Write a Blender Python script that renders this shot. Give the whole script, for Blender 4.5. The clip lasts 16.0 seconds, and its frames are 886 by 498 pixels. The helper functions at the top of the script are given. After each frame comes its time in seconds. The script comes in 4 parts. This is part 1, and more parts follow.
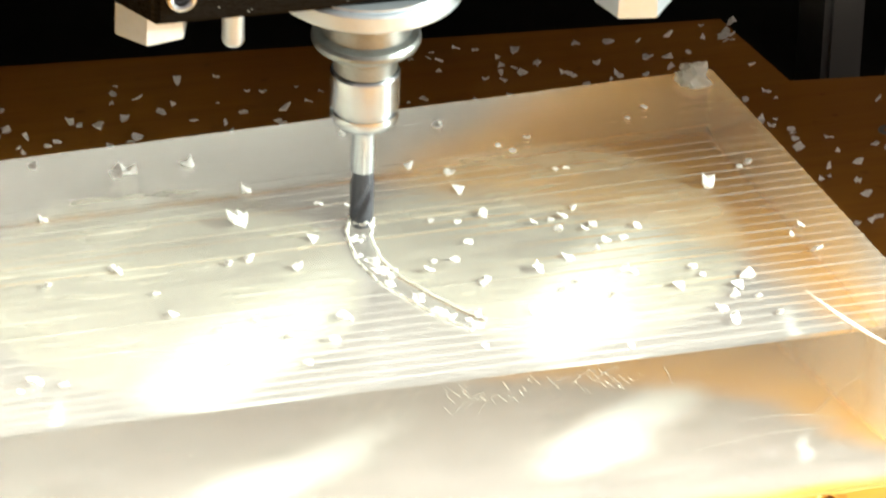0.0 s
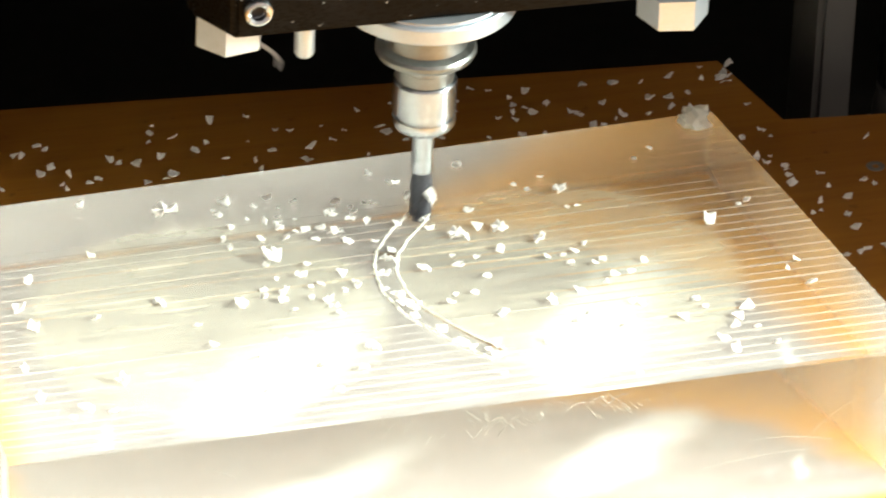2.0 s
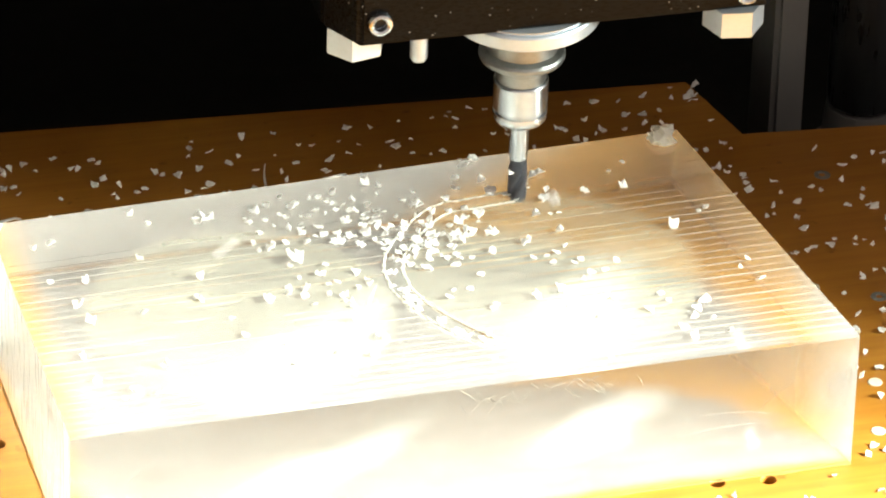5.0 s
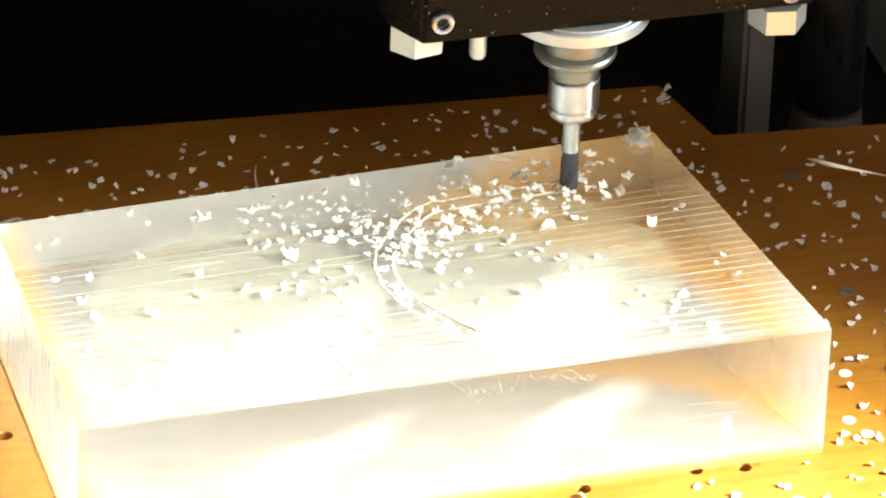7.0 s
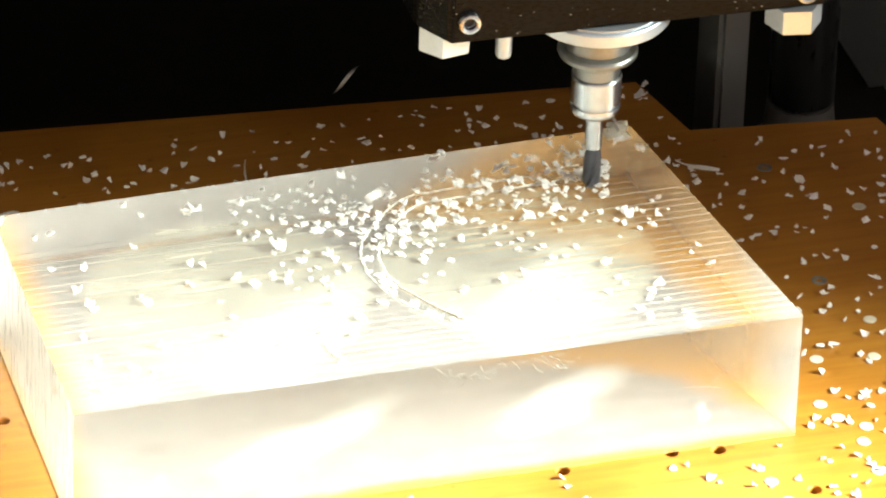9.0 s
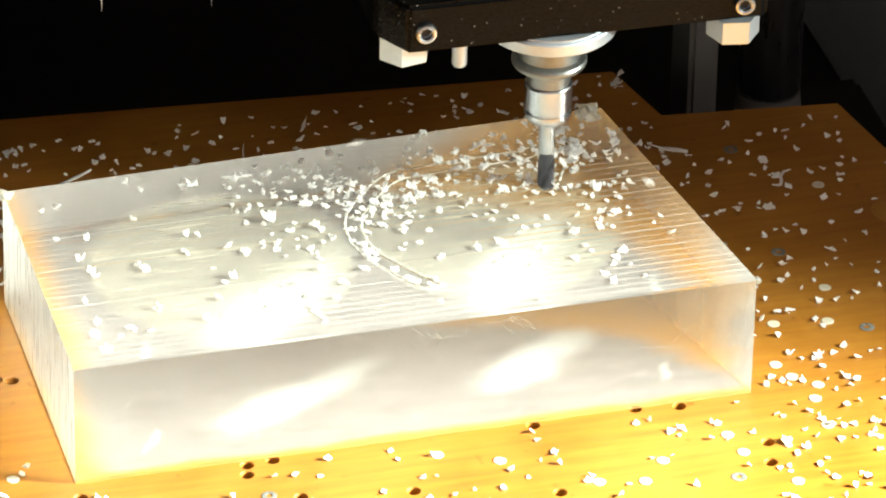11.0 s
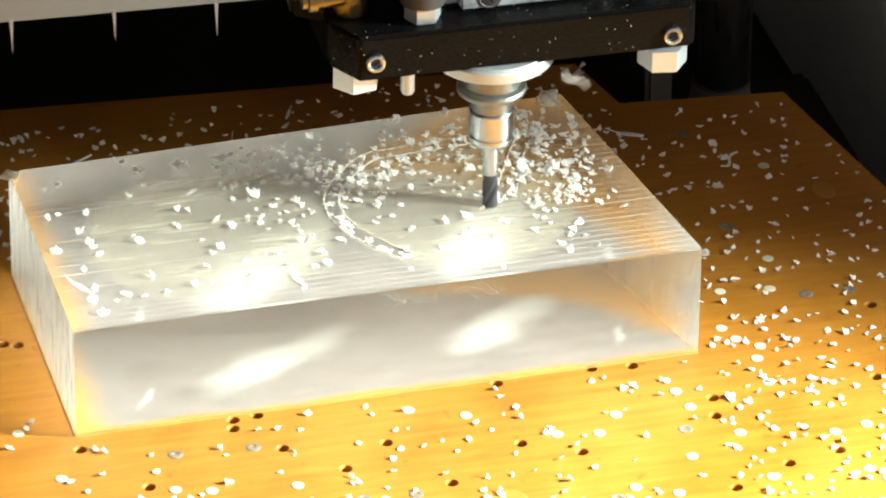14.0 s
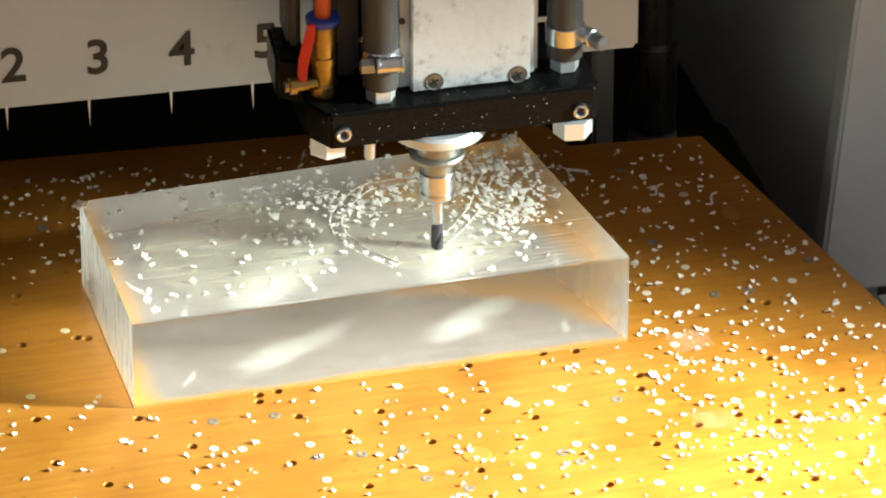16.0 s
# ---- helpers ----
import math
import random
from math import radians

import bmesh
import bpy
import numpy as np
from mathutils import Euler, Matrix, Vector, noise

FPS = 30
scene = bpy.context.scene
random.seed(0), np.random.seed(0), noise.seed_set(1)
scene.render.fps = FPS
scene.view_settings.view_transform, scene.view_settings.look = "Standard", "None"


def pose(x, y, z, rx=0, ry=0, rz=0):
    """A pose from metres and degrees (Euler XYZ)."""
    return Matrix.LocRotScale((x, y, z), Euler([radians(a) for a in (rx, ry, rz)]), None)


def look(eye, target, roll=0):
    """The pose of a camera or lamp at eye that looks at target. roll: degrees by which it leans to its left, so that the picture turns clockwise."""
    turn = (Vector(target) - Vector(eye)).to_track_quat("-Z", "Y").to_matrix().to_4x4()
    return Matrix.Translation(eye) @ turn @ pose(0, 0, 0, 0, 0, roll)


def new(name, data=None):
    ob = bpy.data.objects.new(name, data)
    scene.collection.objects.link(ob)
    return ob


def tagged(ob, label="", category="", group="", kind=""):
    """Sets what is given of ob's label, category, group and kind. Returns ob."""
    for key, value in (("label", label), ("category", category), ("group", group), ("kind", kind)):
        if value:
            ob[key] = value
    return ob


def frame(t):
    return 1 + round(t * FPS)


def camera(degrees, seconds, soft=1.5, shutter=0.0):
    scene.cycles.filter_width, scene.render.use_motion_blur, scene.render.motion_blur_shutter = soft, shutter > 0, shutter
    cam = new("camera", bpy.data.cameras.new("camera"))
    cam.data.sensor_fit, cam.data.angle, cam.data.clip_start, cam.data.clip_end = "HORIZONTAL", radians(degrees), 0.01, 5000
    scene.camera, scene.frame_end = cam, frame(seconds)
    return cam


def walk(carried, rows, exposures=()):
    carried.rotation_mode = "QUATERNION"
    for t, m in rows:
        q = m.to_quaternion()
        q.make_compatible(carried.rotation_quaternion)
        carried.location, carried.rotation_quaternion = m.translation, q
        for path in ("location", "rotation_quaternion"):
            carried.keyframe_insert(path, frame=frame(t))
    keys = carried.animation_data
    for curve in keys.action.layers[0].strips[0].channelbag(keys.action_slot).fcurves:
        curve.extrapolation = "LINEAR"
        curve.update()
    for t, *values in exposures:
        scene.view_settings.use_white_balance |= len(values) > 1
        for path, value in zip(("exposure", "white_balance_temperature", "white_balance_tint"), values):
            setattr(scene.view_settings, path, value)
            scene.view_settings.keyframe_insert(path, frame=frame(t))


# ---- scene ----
cam = camera(8.0, 16.0, soft=2.0, shutter=0.5)
PATH = [
    (0.0, (-0.2309, -1.2357, 0.8985), (0.1163, -0.0163, 0.0969), 1.928),
    (0.5, (-0.2602, -1.2582, 0.9594), (0.1003, -0.0599, 0.1324), 2.509),
    (1.0, (-0.2593, -1.3055, 0.9532), (0.0923, -0.0882, 0.1503), 1.994),
    (1.5, (-0.2534, -1.3207, 0.9913), (0.0856, -0.1112, 0.1716), 1.754),
    (2.0, (-0.2714, -1.3204, 0.9735), (0.0835, -0.1057, 0.1681), 2.083),
    (2.5, (-0.2771, -1.3428, 0.9961), (0.0755, -0.1304, 0.1864), 2.050),
    (3.0, (-0.2950, -1.3951, 1.0378), (0.0584, -0.1848, 0.2252), 2.059),
    (3.5, (-0.3141, -1.4453, 1.0807), (0.0419, -0.2390, 0.2632), 2.089),
    (4.0, (-0.3106, -1.4869, 1.0987), (0.0345, -0.2752, 0.2848), 1.817),
    (4.6, (-0.3184, -1.5181, 1.1187), (0.0269, -0.3062, 0.3050), 1.730),
    (5.25, (-0.3269, -1.5518, 1.1403), (0.0186, -0.3398, 0.3269), 1.635),
    (5.9, (-0.3354, -1.5855, 1.1620), (0.0104, -0.3735, 0.3489), 1.541),
    (6.5, (-0.3432, -1.6167, 1.1820), (0.0028, -0.4045, 0.3691), 1.454),
    (7.0, (-0.3658, -1.6015, 1.1784), (-0.0016, -0.3951, 0.3647), 1.995),
    (7.5, (-0.3476, -1.6120, 1.1777), (0.0035, -0.4002, 0.3664), 1.433),
    (8.0, (-0.3707, -1.6380, 1.2010), (-0.0089, -0.4300, 0.3886), 1.779),
    (8.5, (-0.3705, -1.6468, 1.2056), (-0.0097, -0.4391, 0.3925), 1.789),
    (9.0, (-0.3802, -1.6605, 1.2076), (-0.0138, -0.4527, 0.3970), 1.914),
    (9.5, (-0.3590, -1.7222, 1.2221), (-0.0147, -0.5025, 0.4199), 1.290),
    (10.1, (-0.3665, -1.7607, 1.2362), (-0.0221, -0.5389, 0.4372), 1.228),
    (10.75, (-0.3747, -1.8024, 1.2515), (-0.0302, -0.5784, 0.4558), 1.161),
    (11.4, (-0.3829, -1.8440, 1.2668), (-0.0383, -0.6179, 0.4745), 1.094),
    (12.0, (-0.3904, -1.8825, 1.2809), (-0.0457, -0.6543, 0.4918), 1.032),
    (12.5, (-0.4356, -1.8877, 1.2743), (-0.0629, -0.6633, 0.4920), 1.667),
    (13.0, (-0.3871, -1.9087, 1.2859), (-0.0463, -0.6784, 0.4984), 0.919),
    (13.5, (-0.3854, -1.9252, 1.2940), (-0.0475, -0.6945, 0.5058), 0.787),
    (14.0, (-0.4034, -2.0050, 1.3331), (-0.0654, -0.7704, 0.5511), 0.696),
    (14.5, (-0.4503, -2.1775, 1.4267), (-0.1100, -0.9389, 0.6521), 0.600),
    (15.0, (-0.4464, -2.2957, 1.4908), (-0.1232, -1.0505, 0.7195), 0.156),
    (15.5, (-0.4748, -2.4370, 1.5645), (-0.1537, -1.1879, 0.7985), -0.025),
    (16.0, (-0.5240, -2.5683, 1.6330), (-0.1936, -1.3191, 0.8712), 0.026),
]
# the cutter's way: seconds, x, y
TIP = [
    (0.0, 0.1211, 0.0768),
    (0.5, 0.1238, 0.0805),
    (1.0, 0.1270, 0.0855),
    (1.5, 0.1303, 0.0884),
    (2.0, 0.1349, 0.0938),
    (2.5, 0.1387, 0.0970),
    (3.0, 0.1437, 0.0999),
    (3.5, 0.1495, 0.0996),
    (4.0, 0.1558, 0.1004),
    (6.5, 0.1857, 0.1023),
    (7.0, 0.1916, 0.1021),
    (7.5, 0.1967, 0.1044),
    (8.0, 0.2022, 0.1062),
    (8.5, 0.2062, 0.1023),
    (9.0, 0.2054, 0.0966),
    (9.5, 0.2025, 0.0939),
    (12.0, 0.1909, 0.0699),
    (12.5, 0.1892, 0.0654),
    (13.0, 0.1852, 0.0605),
    (13.5, 0.1820, 0.0564),
    (14.0, 0.1786, 0.0521),
    (14.5, 0.1759, 0.0485),
    (15.0, 0.1716, 0.0443),
    (15.5, 0.1683, 0.0406),
    (16.0, 0.1611, 0.0332),
]
walk(cam, [(t, look(eye, target, roll)) for t, eye, target, roll in PATH],
     [(0.0, 0.26), (1.5, 0.38), (3.5, 0.55), (7.0, 0.60), (9.5, 0.52), (12.0, 0.10), (14.0, -0.03), (16.0, -0.25)])

# ---- light: a work lamp from the front right, soft room light around ----
world = bpy.data.worlds.new("room_light")
world.use_nodes = True
world.node_tree.nodes["Background"].inputs[0].default_value = (1.0, 0.81, 0.71, 1)
world.node_tree.nodes["Background"].inputs[1].default_value = 0.47
scene.world = world
lamp = bpy.data.lights.new("work_lamp", "SPOT")
lamp.energy, lamp.color, lamp.shadow_soft_size = 400.0, (0.93, 1.0, 0.87), 0.06
lamp.spot_size, lamp.spot_blend = radians(40.6), 1.0
LAMP_AT, LAMP_TO = (0.87, -0.285, 0.39), (0.12, -0.172, 0.003)
new("work_lamp", lamp).matrix_world = look(LAMP_AT, LAMP_TO)

H = 0.0481          # the block's height
TIPZ = H - 0.002    # the cutter's lower end


# ---- materials ----
def node_mat(name):
    m = bpy.data.materials.new(name)
    m.use_nodes = True
    nt = m.node_tree
    return m, nt, nt.nodes["Principled BSDF"]


def coords(nt, scale):
    tc = nt.nodes.new("ShaderNodeTexCoord")
    mp = nt.nodes.new("ShaderNodeMapping")
    mp.inputs["Scale"].default_value = scale
    nt.links.new(tc.outputs["Object"], mp.inputs["Vector"])
    return mp.outputs["Vector"]


def noise_of(nt, vec, scale, detail=4.0, rough=0.55):
    n = nt.nodes.new("ShaderNodeTexNoise")
    n.inputs["Scale"].default_value, n.inputs["Detail"].default_value, n.inputs["Roughness"].default_value = scale, detail, rough
    nt.links.new(vec, n.inputs["Vector"])
    return n.outputs["Fac"]


def ramp(nt, fac, stops):
    r = nt.nodes.new("ShaderNodeValToRGB")
    el = r.color_ramp.elements
    while len(el) < len(stops):
        el.new(0.5)
    for e, (p, c) in zip(el, stops):
        e.position, e.color = p, (*c, 1)
    nt.links.new(fac, r.inputs["Fac"])
    return r.outputs["Color"]


def bump(nt, bsdf, height, strength, distance):
    b = nt.nodes.new("ShaderNodeBump")
    b.inputs["Strength"].default_value, b.inputs["Distance"].default_value = strength, distance
    nt.links.new(height, b.inputs["Height"])
    nt.links.new(b.outputs["Normal"], bsdf.inputs["Normal"])


def mixed(nt, fac, a, b, blend="MIX"):
    m = nt.nodes.new("ShaderNodeMix")
    m.data_type, m.blend_type = "RGBA", blend
    if isinstance(fac, float):
        m.inputs[0].default_value = fac
    else:
        nt.links.new(fac, m.inputs[0])
    nt.links.new(a, m.inputs[6])
    nt.links.new(b, m.inputs[7])
    return m.outputs[2]


def worn(name, dark, light, rough=(0.35, 0.5), metal=0.0, scale=90.0, relief=0.15, stretch=(1, 1, 1), depth=0.0004):
    """A surface that wavers between two colours, with fine relief."""
    m, nt, b = node_mat(name)
    v = coords(nt, stretch)
    big, fine = noise_of(nt, v, scale * 0.25), noise_of(nt, v, scale * 3, 6, 0.65)
    mid = tuple((x + y) / 2 for x, y in zip(dark, light))
    c = mixed(nt, 0.5, ramp(nt, big, [(0.3, dark), (0.7, light)]), ramp(nt, fine, [(0.3, dark), (0.5, mid), (0.75, light)]))
    nt.links.new(c, b.inputs["Base Color"])
    r = ramp(nt, fine, [(0.3, (rough[0],) * 3), (0.7, (rough[1],) * 3)])
    nt.links.new(r, b.inputs["Roughness"])
    b.inputs["Metallic"].default_value = metal
    bump(nt, b, fine, relief, depth)
    return m


def bed_material():
    """Orange-brown phenolic board with a faint grain along x, oil stains and a dull gloss."""
    m, nt, b = node_mat("phenolic_board")
    grain = noise_of(nt, coords(nt, (6, 90, 30)), 3.0, 6, 0.6)
    cloud = noise_of(nt, coords(nt, (1, 1, 1)), 14.0, 5, 0.6)
    spots = noise_of(nt, coords(nt, (1, 1, 1)), 130.0, 3, 0.5)
    a = ramp(nt, grain, [(0.25, (0.285, 0.105, 0.013)), (0.75, (0.375, 0.172, 0.020))])
    c = ramp(nt, cloud, [(0.3, (0.72, 0.66, 0.55)), (0.62, (1, 1, 1))])
    d = ramp(nt, spots, [(0.24, (0.55, 0.5, 0.45)), (0.34, (1, 1, 1))])
    nt.links.new(mixed(nt, 1.0, mixed(nt, 1.0, a, c, "MULTIPLY"), d, "MULTIPLY"), b.inputs["Base Color"])
    nt.links.new(ramp(nt, cloud, [(0.3, (0.34,) * 3), (0.7, (0.52,) * 3)]), b.inputs["Roughness"])
    bump(nt, b, grain, 0.12, 0.0003)
    return m


def acrylic_material(name, rough, haze, streak, relief, vary=0.3, opaque=0.5, discs=(), disc_haze=0.0, milk_tone=(0.92, 0.92, 0.87)):
    """Clear acrylic with a milky machined skin: rough refraction mixed with light scattered in the skin; discs are finely milled rounds, yellowish and hazier."""
    m, nt, b = node_mat(name)
    v = coords(nt, streak)
    fine = noise_of(nt, v, 60.0, 6, 0.65)
    big = noise_of(nt, coords(nt, (1, 1.6, 1)), 16.0, 3, 0.5)
    b.inputs["Base Color"].default_value = (0.97, 0.97, 0.94, 1)
    b.inputs["Transmission Weight"].default_value = 1.0
    b.inputs["IOR"].default_value = 1.49
    nt.links.new(ramp(nt, fine, [(0.3, (rough * (1 - vary),) * 3), (0.7, (rough * (1 + vary),) * 3)]), b.inputs["Roughness"])
    bump(nt, b, fine, relief, 0.0004)
    tr = nt.nodes.new("ShaderNodeBsdfTranslucent")
    tr.inputs["Color"].default_value = (0.94, 0.94, 0.88, 1)
    df = nt.nodes.new("ShaderNodeBsdfDiffuse")
    df.inputs["Color"].default_value = (*milk_tone, 1)
    milk = nt.nodes.new("ShaderNodeMixShader")
    milk.inputs[0].default_value = opaque
    nt.links.new(tr.outputs[0], milk.inputs[1])
    nt.links.new(df.outputs[0], milk.inputs[2])
    s2 = nt.nodes.new("ShaderNodeMixShader")
    cover = ramp(nt, big, [(0.25, (haze * 0.7,) * 3), (0.75, (min(1.0, haze * 1.3),) * 3)])
    if discs:
        soft = noise_of(nt, coords(nt, (3, 14, 3)), 9.0, 4, 0.6)
        wide = ramp(nt, soft, [(0.25, (disc_haze * 0.45,) * 3), (0.75, (disc_haze * 1.5,) * 3)])
        pale, cream = nt.nodes.new("ShaderNodeRGB"), nt.nodes.new("ShaderNodeRGB")
        pale.outputs[0].default_value, cream.outputs[0].default_value = (0.93, 0.90, 0.86, 1), (0.93, 0.92, 0.76, 1)
        colour = pale.outputs[0]
        for x, y, r in discs:
            mp = nt.nodes.new("ShaderNodeMapping")
            mp.vector_type = "TEXTURE"
            mp.inputs["Location"].default_value, mp.inputs["Scale"].default_value = (x, y, 0), (r, r, 1e6)
            tc = nt.nodes.new("ShaderNodeTexCoord")
            nt.links.new(tc.outputs["Object"], mp.inputs["Vector"])
            ln = nt.nodes.new("ShaderNodeVectorMath")
            ln.operation = "LENGTH"
            nt.links.new(mp.outputs[0], ln.inputs[0])
            rim = nt.nodes.new("ShaderNodeMapRange")
            rim.interpolation_type = "SMOOTHSTEP"
            rim.inputs["From Min"].default_value, rim.inputs["From Max"].default_value = 0.90, 1.03
            rim.inputs["To Min"].default_value, rim.inputs["To Max"].default_value = 1.0, 0.0
            nt.links.new(ln.outputs["Value"], rim.inputs["Value"])
            cover = mixed(nt, rim.outputs[0], cover, wide)
            colour = mixed(nt, rim.outputs[0], colour, cream.outputs[0])
        nt.links.new(colour, df.inputs["Color"])
        nt.links.new(colour, tr.inputs["Color"])
    nt.links.new(cover, s2.inputs[0])
    nt.links.new(b.outputs[0], s2.inputs[1])
    nt.links.new(milk.outputs[0], s2.inputs[2])
    nt.links.new(s2.outputs[0], nt.nodes["Material Output"].inputs["Surface"])
    return m


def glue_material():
    """White glue, thin all over a sheet, with painted-in caustics: two diagonal streaks, two glints, all with soft
    uneven edges.
    """
    m, nt, b = node_mat("white_glue_sheet")
    tc = nt.nodes.new("ShaderNodeTexCoord")
    warp = nt.nodes.new("ShaderNodeTexNoise")
    warp.inputs["Scale"].default_value, warp.inputs["Detail"].default_value = 38.0, 3.0
    nt.links.new(tc.outputs["Object"], warp.inputs["Vector"])
    off = nt.nodes.new("ShaderNodeVectorMath")
    off.operation = "MULTIPLY_ADD"
    nt.links.new(warp.outputs["Color"], off.inputs[0])
    off.inputs[1].default_value, off.inputs[2].default_value = (0.014, 0.012, 0), (-0.007, -0.006, 0)
    add = nt.nodes.new("ShaderNodeVectorMath")
    nt.links.new(tc.outputs["Object"], add.inputs[0])
    nt.links.new(off.outputs[0], add.inputs[1])
    v = coords(nt, (1, 2.4, 1))
    fine = noise_of(nt, v, 45.0, 5, 0.6)
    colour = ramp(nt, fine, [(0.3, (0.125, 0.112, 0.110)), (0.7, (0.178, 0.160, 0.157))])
    # bright caustic light is put into the colour, thick being the brightest
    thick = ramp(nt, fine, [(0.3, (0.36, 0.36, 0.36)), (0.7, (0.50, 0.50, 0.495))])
    caustic = ramp(nt, fine, [(0.3, (0.27, 0.27, 0.268)), (0.7, (0.38, 0.38, 0.377))])
    # each streak of light is two ellipses; the last two are painted glints
    for x, y, rx, ry, turn, stops, paint in ((0.094, 0.060, 0.062, 0.0140, 46, (0.05, 1.0), caustic), (0.076, 0.050, 0.040, 0.0170, 48, (0.00, 1.0), caustic),
                                             (0.190, 0.078, 0.062, 0.0150, 53, (0.20, 1.0), caustic), (0.176, 0.059, 0.038, 0.0185, 50, (0.10, 1.0), thick),
                                             (0.0317, 0.0323, 0.0026, 0.0170, -14, (0.2, 1.0), caustic), (0.2245, 0.0343, 0.0026, 0.0170, -14, (0.2, 1.0), caustic)):
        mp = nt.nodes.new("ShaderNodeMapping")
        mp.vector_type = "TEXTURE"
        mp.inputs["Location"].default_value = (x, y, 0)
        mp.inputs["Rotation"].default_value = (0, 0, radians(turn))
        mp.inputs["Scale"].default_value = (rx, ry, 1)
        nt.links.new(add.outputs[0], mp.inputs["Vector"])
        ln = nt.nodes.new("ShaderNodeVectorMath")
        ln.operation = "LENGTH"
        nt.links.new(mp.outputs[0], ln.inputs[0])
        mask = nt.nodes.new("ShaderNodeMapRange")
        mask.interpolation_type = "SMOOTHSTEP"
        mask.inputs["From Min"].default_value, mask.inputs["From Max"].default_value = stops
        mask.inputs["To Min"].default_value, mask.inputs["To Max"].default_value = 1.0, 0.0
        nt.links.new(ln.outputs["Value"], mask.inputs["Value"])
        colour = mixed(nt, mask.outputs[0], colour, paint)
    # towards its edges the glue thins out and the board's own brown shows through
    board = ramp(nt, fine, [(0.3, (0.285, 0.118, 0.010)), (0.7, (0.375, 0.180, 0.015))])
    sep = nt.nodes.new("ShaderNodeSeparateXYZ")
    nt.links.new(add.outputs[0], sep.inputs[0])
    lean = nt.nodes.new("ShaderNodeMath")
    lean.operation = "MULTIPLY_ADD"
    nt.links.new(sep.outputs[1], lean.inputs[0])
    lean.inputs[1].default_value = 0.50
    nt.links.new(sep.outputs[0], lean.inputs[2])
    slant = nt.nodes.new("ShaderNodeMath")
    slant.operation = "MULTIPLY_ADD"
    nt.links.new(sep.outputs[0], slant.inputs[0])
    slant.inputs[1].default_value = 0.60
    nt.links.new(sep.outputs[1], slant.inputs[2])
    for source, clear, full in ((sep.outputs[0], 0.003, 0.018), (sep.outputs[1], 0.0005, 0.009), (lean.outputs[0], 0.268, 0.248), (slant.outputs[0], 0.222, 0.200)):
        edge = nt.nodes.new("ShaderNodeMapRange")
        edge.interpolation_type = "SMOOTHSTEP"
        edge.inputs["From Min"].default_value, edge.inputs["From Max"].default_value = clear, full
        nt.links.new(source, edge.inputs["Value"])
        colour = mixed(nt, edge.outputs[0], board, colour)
    nt.links.new(colour, b.inputs["Base Color"])
    b.inputs["Roughness"].default_value = 0.6
    bump(nt, b, fine, 0.1, 0.0004)
    return m


def chip_material():
    m, nt, b = node_mat("acrylic_chip_white")
    fine = noise_of(nt, coords(nt, (1, 1, 1)), 900.0, 3)
    nt.links.new(ramp(nt, fine, [(0.3, (0.88, 0.88, 0.87)), (0.7, (0.95, 0.95, 0.94))]), b.inputs["Base Color"])
    b.inputs["Roughness"].default_value = 0.45
    tr = nt.nodes.new("ShaderNodeBsdfTranslucent")
    tr.inputs["Color"].default_value = (0.95, 0.95, 0.94, 1)
    mx = nt.nodes.new("ShaderNodeMixShader")
    mx.inputs[0].default_value = 0.42
    nt.links.new(b.outputs[0], mx.inputs[1])
    nt.links.new(tr.outputs[0], mx.inputs[2])
    nt.links.new(mx.outputs[0], nt.nodes["Material Output"].inputs["Surface"])
    return m


M_BED = bed_material()
M_TOP = acrylic_material("acrylic_milled", 0.15, 0.065, (1, 6, 1), 0.015, 0.08, 0.5, ((0.066, 0.055, 0.050), (0.166, 0.055, 0.049)), 0.24)
M_RIDGE = acrylic_material("acrylic_ridge", 0.20, 0.21, (1, 6, 1), 0.02, 0.08, 0.7, ((0.066, 0.055, 0.050), (0.166, 0.055, 0.049)), 0.24)
M_SIDE = acrylic_material("acrylic_polished", 0.15, 0.07, (1, 1, 1), 0.03, 0.5)
M_BURR = acrylic_material("acrylic_melted", 0.3, 0.62, (1, 1, 1), 0.3, 0.3, 0.55)
M_SAWN = acrylic_material("acrylic_sawn", 0.30, 0.50, (9, 9, 0.6), 0.15, 0.3, 0.93, milk_tone=(0.60, 0.59, 0.54))
M_BACK = acrylic_material("acrylic_sawn_back", 0.18, 0.07, (8, 8, 1), 0.25, 0.3, 0.6)
M_GROOVE = acrylic_material("acrylic_cut", 0.22, 0.10, (1, 1, 1), 0.4)
M_CHIP = chip_material()
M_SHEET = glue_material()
M_STEEL = worn("turned_steel", (0.50, 0.54, 0.58), (0.56, 0.60, 0.65), (0.23, 0.28), 1.0, 120, 0.01, (1, 1, 12))
M_DULL = worn("dull_steel", (0.20, 0.215, 0.215), (0.36, 0.38, 0.38), (0.34, 0.5), 1.0, 160, 0.1)
M_ALU = worn("milled_aluminium", (0.52, 0.60, 0.67), (0.67, 0.75, 0.83), (0.38, 0.55), 0.75, 200, 0.2)
M_CARBIDE = worn("carbide_grey", (0.05, 0.055, 0.07), (0.10, 0.105, 0.125), (0.28, 0.4), 0.6, 300, 0.1)
M_BLACK = worn("black_anodised", (0.0020, 0.0024, 0.0026), (0.0048, 0.0052, 0.0055), (0.18, 0.40), 0.0, 140, 0.12, (1, 3, 3))
M_PLATE = worn("zinc_plate", (0.42, 0.48, 0.54), (0.56, 0.62, 0.68), (0.40, 0.56), 0.2, 110, 0.15)
